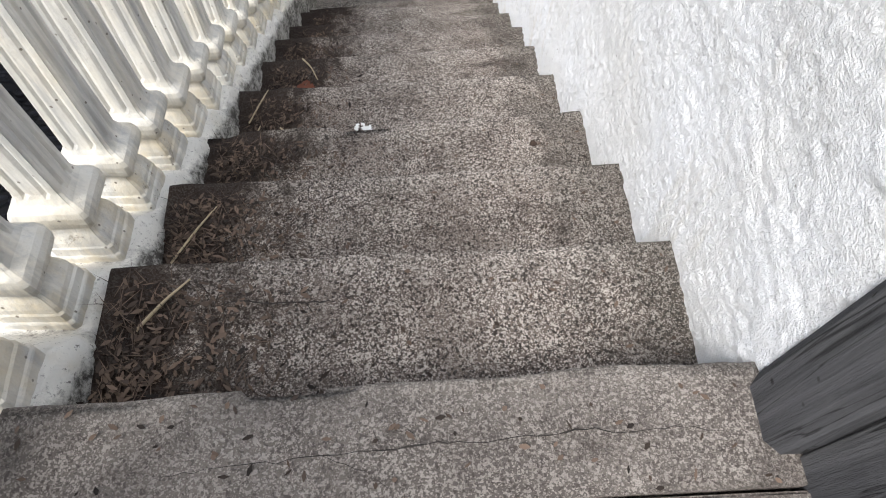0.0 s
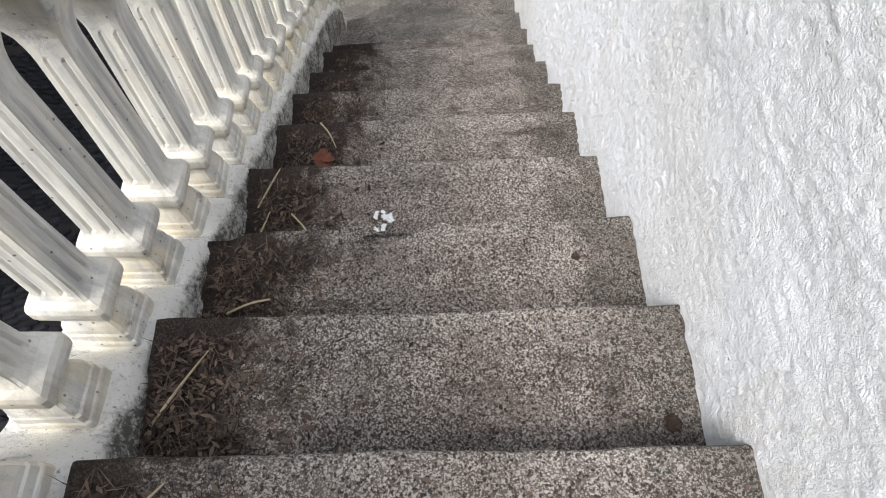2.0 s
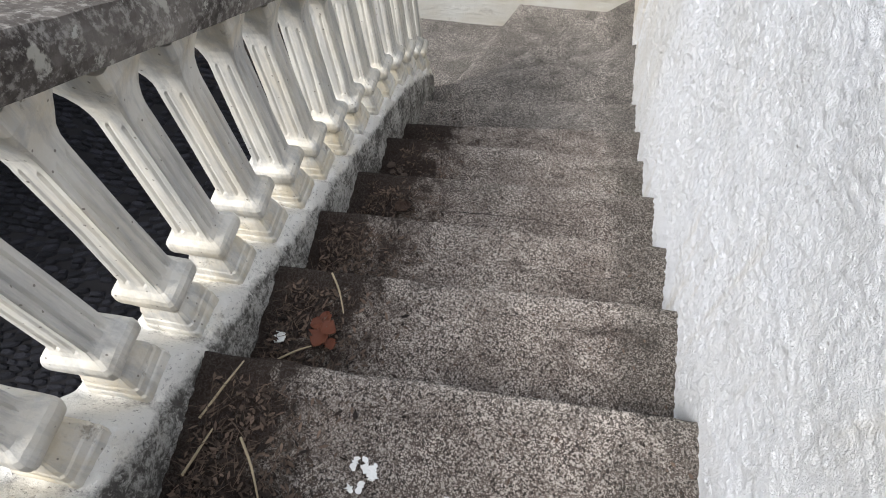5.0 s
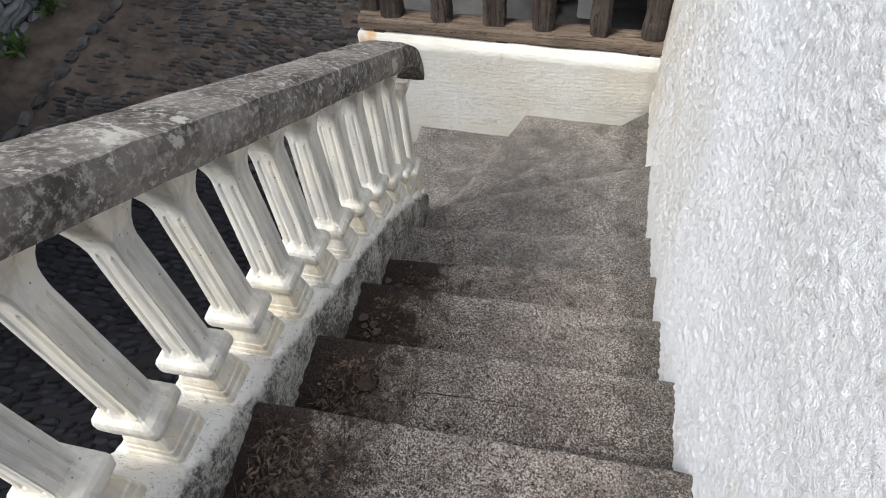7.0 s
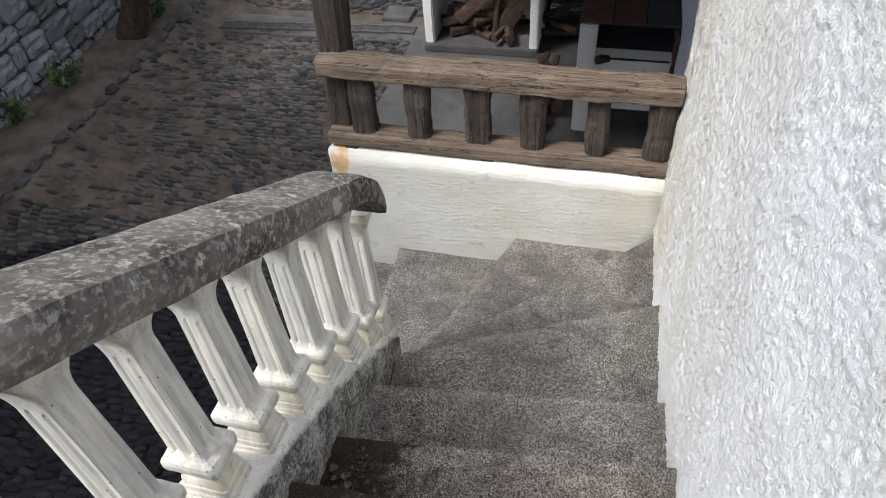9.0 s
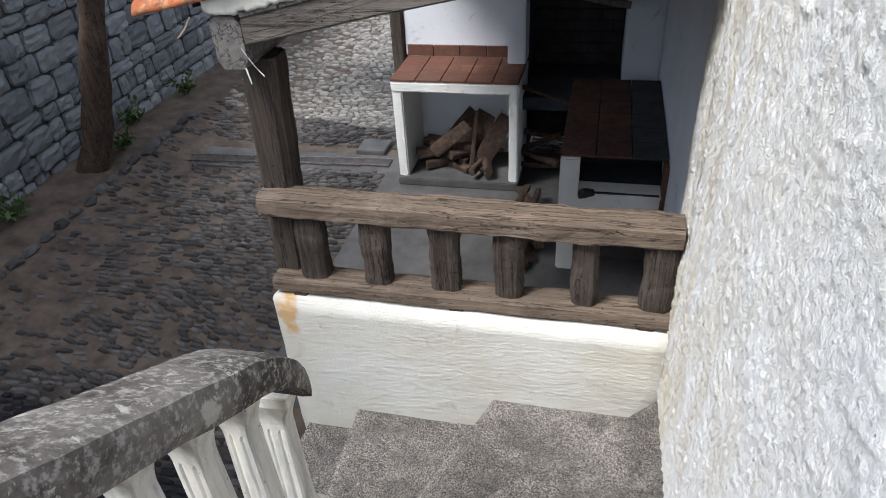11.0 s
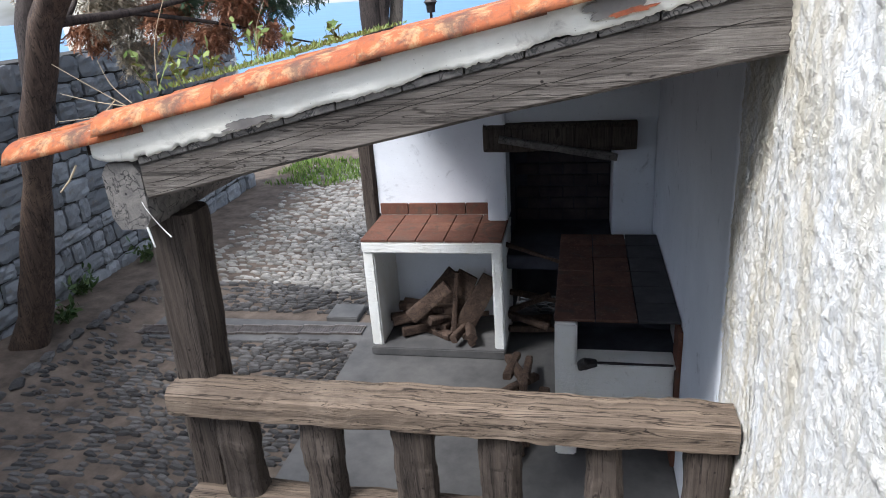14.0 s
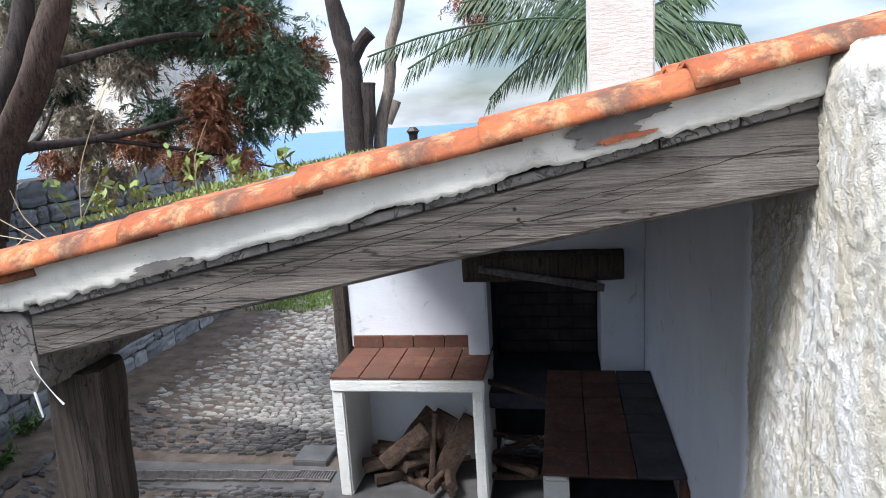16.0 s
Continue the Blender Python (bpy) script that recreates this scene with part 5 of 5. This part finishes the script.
grey.make("dry_foliage", M_GREYNEEDLE, cypress, "grey-green drying foliage")

# pruned trees down the slope
pruned = thing("pruned_tree", (-5.2, 20, -2.5), "dark bare tree trunk with sawn-off limbs", "tree")
under(pruned, part("trunk", limb([(-5.25, 20, -2.6), (-5.2, 20, 0.5), (-5.18, 20, 2.2), (-5.18, 20, 4.0), (-5.35, 20, 4.9), (-5.5, 20, 5.8), (-5.6, 20, 8)], [.36, .33, .3, .26, .25, .2, .12], 5, 0.1), M_BARKD, smooth=True))
under(pruned, part("stub", limb([(-5.15, 20, 4.3), (-4.85, 20, 4.7), (-4.62, 20, 4.9)], [.2, .17, .16], 7, 0.15), M_BARKD))
under(pruned, part("stub", limb([(-4.98, 20, 1.6), (-4.86, 20, 2.6), (-4.78, 20, 3.72)], [.16, .17, .19], 8, 0.15), M_BARKD))
slim = thing("slim_tree", (-4.7, 20, -2.5), "slender pale bare trunk on the slope", "tree")
under(slim, part("trunk", limb([(-5.0, 20.3, -2.6), (-4.7, 20.3, 2.0), (-4.3, 20.3, 3.7), (-4.2, 20.3, 4.6), (-3.9, 20.3, 5.6), (-3.5, 20.3, 8)], [.2, .17, .14, .14, .13, .07], 9, 0.1), M_BARKP, smooth=True))
under(slim, part("stub", limb([(-4.4, 20.3, 2.7), (-4.15, 20.3, 3.25)], [.09, .1], 3, 0.12), M_BARKP))

# brown hanging foliage of a farther tree
far_tree = thing("far_cypress", (1.15, 16, -0.2), "cypress with hanging reddish dry foliage", "tree")
under(far_tree, part("trunk", limb([(1.15, 16.2, -0.2), (1.1, 16.2, 2.6), (0.9, 16.1, 4.6), (-1.0, 16, 6.6)], [.2, .16, .12, .06], 4, 0.1), M_BARKD, smooth=True))
g2, d2 = Sprays(), Sprays()
for c, r, n in (((-1.65, 16, 4.75), .55, 150), ((-1.5, 16, 4.3), .35, 90)):
    clump(d2, c, r, n, rs, 1.2, 1.7)
for c, r, n in (((-1.2, 16, 4.6), .4, 110), ((-1.3, 16, 5.6), .7, 160), ((-2.0, 16, 5.8), .6, 120)):
    clump(g2, c, r, n, rs, 0.8, 1.7)
g2.make("crown", M_NEEDLE, far_tree)
d2.make("dead_foliage", M_DEAD, far_tree, "reddish dead foliage")

# palm beyond the chimney
palm = thing("palm_tree", (0.7, 14, -0.3), "date palm with arching feathery fronds", "palm")
under(palm, part("trunk", limb([(0.75, 14.1, -0.4), (0.7, 14.1, 1.8), (0.7, 14, 3.8)], [.2, .18, .17], 6, 0.2), M_BARKD, smooth=True))
for i, (tip, lift) in enumerate((((-3.0, 14, 3.75), .55), ((-2.3, 13.6, 3.5), .75), ((-1.2, 14.2, 3.0), .6), ((-0.3, 13.5, 2.9), .5), ((-1.6, 14.6, 4.5), .5), ((2.35, 14, 3.75), .15), ((2.0, 13.8, 3.3), .3), ((1.9, 14.3, 4.3), .2), ((0.9, 13, 2.9), .8), ((0.2, 15.4, 5.0), .6), ((-0.6, 14.5, 5.2), .3), ((1.4, 14.8, 5.4), .4))):
    a, t = Vector((0.7, 14, 3.85)), Vector(tip)
    ctrl = a.lerp(t, 0.5) + Vector((0, 0, lift))
    sp = Sprays()
    spine = []
    n = 60
    for j in range(n + 1):
        f = j / n
        p = a * (1 - f) ** 2 + ctrl * (2 * f * (1 - f)) + t * f * f
        tan = ((ctrl - a) * (1 - f) + (t - ctrl) * f).normalized()
        spine.append(p)
        if f < 0.12:
            continue
        sd = tan.cross(Vector((0, 0, 1))).normalized()
        L = 0.74 * math.sin(min(1.0, f * 1.15 + 0.12) * math.pi * 0.92) ** 0.6 + 0.08
        for sgn in (1, -1):
            d = (sd * sgn * 0.55 + tan * 0.55 + Vector((0, 0, -0.95)) + unit(rs) * 0.16).normalized()
            sp.blade(p, d, L * rs.uniform(.85, 1.1), 0.017, tan)
    frond = sp.make("frond", M_PALM, palm)
    st = part("rachis", limb(spine[::12] + [spine[-1]], [0.022] + [0.016] * (len(spine[::12]) - 1) + [0.004], i, 0.05, 6), M_PALM)
    st.parent = frond

house = thing("white_house", (-9.2, 16, -1), "tall white rendered gable seen through branches", "house")
under(house, part("wall", rough_block(-10.6, -8.45, 16, 19, -1.5, 5.6, 0.01, 0.4), M_PLASTER))
under(house, part("roof", box(-10.8, -8.3, 15.8, 19.2, 5.6, 5.75, 0.02), M_TILE))

lamp = thing("garden_lamp", (-3.05, 16, -0.6), "small dark lantern on a slim post", "lamp")
under(lamp, part("pole", limb([(-2.86, 16, -0.65), (-2.86, 16, 1.2), (-2.86, 16, 2.38)], [.03, .028, .025], 1, 0.02), M_METAL))
under(lamp, part("lantern", limb([(-2.86, 16, 2.36), (-2.86, 16, 2.48), (-2.86, 16, 2.54)], [.08, .09, .13], 1, 0.02, 6), M_METAL))
under(lamp, part("cap", limb([(-2.86, 16, 2.54), (-2.86, 16, 2.62)], [.14, .05], 1, 0.02, 6), M_METAL))

# grass and weeds
rs = random.Random(21)
gr = Sprays()
for _ in range(2600):
    x, y = rs.uniform(-5.2, -3.3), rs.uniform(12.7, 14.6)
    if noise.noise(Vector((x * 1.3, y * 1.3, 0))) < -0.15 - (y - 13.4) * 0.4 or y < 12.9 - (x + 4.3) * 0.1:
        continue
    p = Vector((x, y, ground_z(x, y)))
    gr.blade(p, (Vector((0, 0, 1)) + unit(rs) * 0.5).normalized(), rs.uniform(.05, .13), 0.01, unit(rs))
gob = thing("grass_patch", (-4.2, 13.5, 0), "bright green grass at the lane's end", "grass", kind="stuff")
gr.make("blades", M_GRASS, gob)


def weed(name, at, h, n, rs, material, label, spread=0.5, leaf=0.05, width=0.012):
    sp = Sprays()
    at = Vector(at)
    for _ in range(n):
        d = (Vector((0, 0, 1)) + unit(rs) * spread).normalized()
        L = h * rs.uniform(.5, 1)
        side = d.cross(unit(rs)).normalized()
        sp.blade(at + unit(rs) * 0.02, d, L, width * 0.25, side)
        for j in range(5):
            q = at + d * (L * (0.3 + 0.17 * j))
            sp.blade(q, (d * .4 + unit(rs)).normalized(), leaf * rs.uniform(.6, 1.2), width, unit(rs))
    ob = thing(name, at, label, "plant", "weeds")
    sp.make("leaves", material, ob)
    return ob


for x, y in ((-4.72, 7.95), (-4.85, 6.6), (-4.9, 6.0), (-4.8, 5.4), (-5.05, 8.6), (-5.0, 9.6)):
    weed("wall_weed", (x, y, ground_z(x, y)), 0.3, 16, rs, M_SHADEWEED, "green weed growing at the foot of the stone wall", 0.8, 0.09, 0.02)
for x, y, h in ((-1.56, 5.4, .24), (-1.42, 5.35, .12), (-1.3, 5.3, .1), (-1.2, 5.4, .16), (-1.1, 5.5, .08), (-0.95, 5.5, .06)):
    weed("roof_weed", (x, y, roof_z(x) + 0.07), h, 5, rs, M_WEED, "small green weed rooted between roof tiles", 0.5, 0.035, 0.008)
ms = Sprays()
for _ in range(1500):
    x, y = rs.uniform(-1.5, -0.9), rs.uniform(5.2, 6.3)
    p = Vector((x, y, roof_z(x) + 0.065))
    ms.blade(p, (Vector((0, 0, 1)) + unit(rs) * 0.7).normalized(), rs.uniform(.008, .025), 0.004, unit(rs))
moss = thing("roof_moss", (-1.2, 5.7, 2.55), "low moss and grass growing over the roof tiles", "moss", kind="stuff")
ms.make("tufts", M_WEED, moss)
for nm, pts in (("dry_stalk", [(-1.56, 5.4, 2.5), (-1.53, 5.4, 2.66), (-1.42, 5.4, 2.86)]), ("dry_stalk", [(-1.18, 5.4, 2.55), (-1.17, 5.4, 2.66), (-1.12, 5.4, 2.76)]),
                ("dry_twig", [(-1.62, 5.3, 2.45), (-1.72, 5.28, 2.52), (-1.82, 5.25, 2.6)]), ("dry_twig", [(-1.62, 5.3, 2.45), (-1.74, 5.3, 2.47), (-1.86, 5.3, 2.5)]), ("dry_twig", [(-1.66, 5.3, 2.47), (-1.7, 5.25, 2.43), (-1.83, 5.22, 2.42)]), ("dry_twig", [(-1.6, 5.3, 2.46), (-1.66, 5.3, 2.52), (-1.69, 5.3, 2.6)])):
    tagged(part(nm, limb(pts, [.0018, .0014, .0008], 2, 0.1, 5), M_DRY), "dry pale stalk standing on the tiled roof", "twig", "dry stalks")
wire = thing("wire_end", (-1.34, 4.92, 2.2), "loose white wire end hanging from the beam", "wire")
M_WIRE = make_plain("wire_white", (0.7, 0.7, 0.68), (0.8, 0.8, 0.78), 20, 0.5)
under(wire, part("strand", limb([(-1.36, 4.915, 2.24), (-1.34, 4.905, 2.215), (-1.31, 4.905, 2.17), (-1.285, 4.905, 2.14)], [.0008, .0008, .001, .0025], 1, 0.05, 6), M_WIRE))
under(wire, part("strand", limb([(-1.35, 4.9, 2.17), (-1.345, 4.9, 2.14), (-1.34, 4.9, 2.11)], [.003, .003, .002], 1, 0.05, 6), M_WIRE))
tagged(part("hanging_straw", limb([(-1.535, 4.91, 2.35), (-1.56, 4.9, 2.31), (-1.6, 4.9, 2.275)], [.003, .003, .002], 1, 0.05, 5), M_DRY), "dry straw hanging under the lowest tile", "straw")

# ---- litter on the steps ----
M_LITTER = make_leaf("leaf_litter", (0.01, 0.007, 0.006), (0.15, 0.105, 0.078), 0.8)
M_RUST = make_leaf("rust_leaf", (0.08, 0.024, 0.012), (0.16, 0.05, 0.024), 0.6)
M_PAPER = make_plain("paper", (0.7, 0.7, 0.68), (0.82, 0.82, 0.8), 12, 0.8)
rs = random.Random(8)
for i in range(1, 13):
    (bl, br, bz), (fl, fr, zz) = NOSE[i - 1], NOSE[i]
    sp = Sprays()
    amount = [0, 0, 800, 1100, 1000, 900, 800, 850, 700, 450, 200, 90, 40][i]
    for _ in range(amount):
        u = abs(rs.gauss(0, 0.13))
        f = rs.random() ** 1.2
        if u > 0.4:
            continue
        x = -0.685 + u
        y = bl[1] + (fl[1] - bl[1]) * (0.05 + 0.8 * f)
        p = Vector((x, y, zz + 0.004 + rs.random() * 0.018 * max(0, 1 - u * 4)))
        d = unit(rs)
        d.z *= 0.25
        d.normalize()
        if rs.random() < 0.5:
            sp.blade(p, d, rs.uniform(.008, .024), rs.uniform(.002, .0045), Vector((-d.y, d.x, rs.uniform(-.4, .4))).normalized())
        else:
            sp.blade(p, d, rs.uniform(.02, .06), .0008, Vector((-d.y, d.x, 0.3)).normalized())
    for _ in range(70):
        x, y = rs.uniform(-.68, .27), bl[1] + (fl[1] - bl[1]) * rs.uniform(.05, .95)
        d = unit(rs)
        d.z *= 0.15
        d.normalize()
        sp.blade(Vector((x, y, zz + 0.004)), d, rs.uniform(.006, .016), rs.uniform(.0015, .004), Vector((-d.y, d.x, .1)).normalized())
    lit = thing("leaf_litter", (-0.6, bl[1] + 0.15, zz), "dark dead leaves and twigs gathered on a tread", "leaf litter", "litter on the steps", kind="stuff")
    sp.make("leaves", M_LITTER, lit)
for at, yaw, L in (((-.64, .86, 2.783), 60, .16), ((-.55, 1.42, 2.37), -55, .13), ((-.66, 1.43, 2.375), 75, .1), ((-.60, 1.1, 2.59), 20, .1), ((-.55, 1.9, 2.17), -60, .12), ((-.62, 1.72, 2.168), 35, .11), ((-.66, 1.56, 2.37), 70, .14), ((-.60, 0.62, 2.968), 50, .12)):
    a = radians(yaw)
    d = Vector((math.cos(a), math.sin(a), 0)) * L / 2
    c = Vector(at)
    tagged(part("twig", limb([c - d, c + Vector((0.004, 0.004, .006)), c + d], [.0028, .0026, .0016], yaw, 0.2, 6), M_DRY), "thin dry twig lying among the litter", "twig", "twigs on the steps")


def curled_leaf(name, at, size, material, label, yaw, category="leaf"):
    bm = bmesh.new()
    n, m = 10, 6
    g = []
    for i in range(n + 1):
        row = []
        for j in range(m + 1):
            u, v = i / n, j / m * 2 - 1
            w = math.sin(u * math.pi) ** 0.7 * 0.42 * (1 + 0.55 * noise.noise(Vector((u * 11, v * 2, yaw))))
            row.append(bm.verts.new(((u - .5) * size, v * w * size, size * (0.12 + 0.22 * v * v * w * 2 + 0.12 * noise.noise(Vector((u * 4, v * 3, yaw)))))))
        g.append(row)
    for r0, r1 in zip(g, g[1:]):
        for j in range(m):
            bm.faces.new((r0[j], r1[j], r1[j + 1], r0[j + 1]))
    bmesh.ops.remove_doubles(bm, verts=bm.verts, dist=0.0005)
    bmesh.ops.solidify(bm, geom=bm.faces[:], thickness=0.0008)
    ob = tagged(part(name, bm, material, smooth=True), label, category)
    ob.matrix_world = pose(*at, 0, 0, yaw)
    return ob


for at, size, yaw in (((-.56, 1.775, 2.165), .055, 70), ((-.545, 1.80, 2.17), .045, 160), ((-.575, 1.81, 2.165), .04, 20), ((-.53, 1.765, 2.165), .032, 115), ((-.56, 1.83, 2.165), .035, 290)):
    curled_leaf("curled_leaf", at, size, M_RUST, "curled rust-brown dead leaf among the litter", yaw)
curled_leaf("curled_leaf", (-.55, 2.43, 1.765), .06, M_LOG, "crumpled brown dead leaf on a tread", 30)
M_DRYLEAF = make_leaf("dry_grey_leaf", (0.07, 0.05, 0.04), (0.2, 0.155, 0.125), 0.8)
for n, (dx, dy, yaw) in enumerate(((0, 0, 20), (.03, .012, 75), (-.012, .03, 130), (.015, -.03, 200), (.05, -.012, 262))):
    for (cx, cy, cz), size in (((-.69, 2.735, 1.531), .036), ((-.715, 3.03, 1.318), .03)):
        curled_leaf("curled_leaf", (cx + dx, cy + dy, cz), size * (0.7 + 0.16 * (n % 3)), M_DRYLEAF, "curled grey-brown dead leaf heaped beside the curb", yaw * 1.7 + 60 * cy)
curled_leaf("curled_leaf", (.235, .79, 2.772), .035, M_LOG, "small crumpled dead leaf by the wall", 80)
curled_leaf("curled_leaf", (.14, 1.22, 2.58), .022, M_LOG, "small dark crumpled leaf on a tread", 10)
rs = random.Random(14)
bm = bmesh.new()
for n in range(15):
    a, r = rs.uniform(0, 6.28), 0.031 * rs.uniform(0.15, 1) ** 0.6
    c = Vector((-.335 + r * math.cos(a), 1.445 + 1.15 * r * math.sin(a), 2.3655 + 0.0012 * (n % 4)))
    ring = []
    for q in range(11):
        b = 2 * math.pi * q / 11
        w = rs.uniform(.003, .0115)
        ring.append(c + Vector((w * math.cos(b), w * math.sin(b), rs.uniform(0, .002))))
    skin([ring, [p + Vector((0, 0, .0008)) for p in ring]], True, bm)
tagged(part("paper_scrap", bm, M_PAPER), "torn crumbled white scrap of paper on a tread", "paper")
curled_leaf("white_fleck", (-.166, 1.436, 2.362), .014, M_PAPER, "small white fleck of paper on a tread", 40, "paper")
curled_leaf("white_feather", (-.66, 1.76, 2.16), .035, M_PAPER, "small pale feather among the litter", 55, "feather")


# ---- cracks in the concrete ----
M_GRIT = make_plain("worn_grit", (0.2, 0.182, 0.165), (0.34, 0.31, 0.28), 60, 0.9)
M_CRACK = make_plain("crack_shadow", (0.02, 0.017, 0.015), (0.05, 0.043, 0.038), 30, 0.95)


def crack(points, z, width, seed):
    """A thin ragged crack as a sunken dark ribbon."""
    bm = bmesh.new()
    pts = []
    for (x0, y0), (x1, y1) in zip(points, points[1:]):
        n = max(4, int(abs(x1 - x0) / 0.012))
        for j in range(n):
            f = j / n
            x, y = x0 + (x1 - x0) * f, y0 + (y1 - y0) * f
            pts.append((x, y + 0.009 * noise.noise(Vector((x * 16, seed, 0))) + 0.004 * noise.noise(Vector((x * 70, seed, 1)))))
    prev = None
    for j, (x, y) in enumerate(pts):
        w = width * (0.35 + abs(noise.noise(Vector((x * 25, seed, 4))))) * math.sin((j + 0.5) / len(pts) * math.pi) ** 0.4
        a, b = bm.verts.new((x, y - w, z)), bm.verts.new((x, y + w, z))
        if prev:
            bm.faces.new((prev[0], a, b, prev[1]))
        prev = (a, b)
    ob = part("crack", bm, M_CRACK)
    return under(stairs, ob)


crack([(-0.5, 0.306), (-0.3, 0.322), (-0.1, 0.332), (0.1, 0.338), (0.24, 0.33)], 3.1545, 0.0014, 1)
crack([(-0.3, 0.322), (-0.24, 0.30), (-0.19, 0.262)], 3.1545, 0.0008, 2)
crack([(-0.2, 1.93), (0.0, 1.9), (0.2, 1.93)], 2.1595, 0.0018, 3)
crack([(-0.05, 2.16), (0.12, 2.15), (0.26, 2.19)], 1.9895, 0.0022, 4)
crack([(-0.45, 2.44), (-0.2, 2.46), (0.05, 2.45)], 1.7595, 0.003, 5)
crack([(-0.52, 0.62), (-0.3, 0.615)], 2.9625, 0.003, 6)
crack([(-0.5, 2.75), (-0.3, 2.78)], 1.5275, 0.002, 7)

# scored grip lines behind the lower nosings
for i in range(11, 15):
    (fl, fr, zz) = NOSE[i]
    a, b = Vector((*fl, 0)), Vector((*fr, 0))
    back = Vector((b.y - a.y, a.x - b.x, 0)).normalized()
    if back.y > 0 and i < 14:
        back = -back
    if i == 14:
        back = Vector((0.95, -0.3, 0))
    for j in range(3):
        u0, u1 = 0.14 + 0.05 * j, (0.92 if i < 13 else 0.72)
        p, q = a.lerp(b, u0) + back * (0.03 + 0.02 * j), a.lerp(b, u1) + back * (0.03 + 0.02 * j)
        bm = bmesh.new()
        prev = None
        for n in range(91):
            c = p.lerp(q, n / 90)
            w = 0.0026 * max(0.0, 0.3 + noise.noise(Vector((c.x * 22, c.y * 22, i + j))))
            v0, v1 = bm.verts.new((c - back * w).to_tuple()[:2] + (zz + 0.0055,)), bm.verts.new((c + back * w).to_tuple()[:2] + (zz + 0.0055,))
            if prev:
                bm.faces.new((prev[0], v0, v1, prev[1]))
            prev = (v0, v1)
        under(stairs, part("grip_line", bm, M_GRIT))
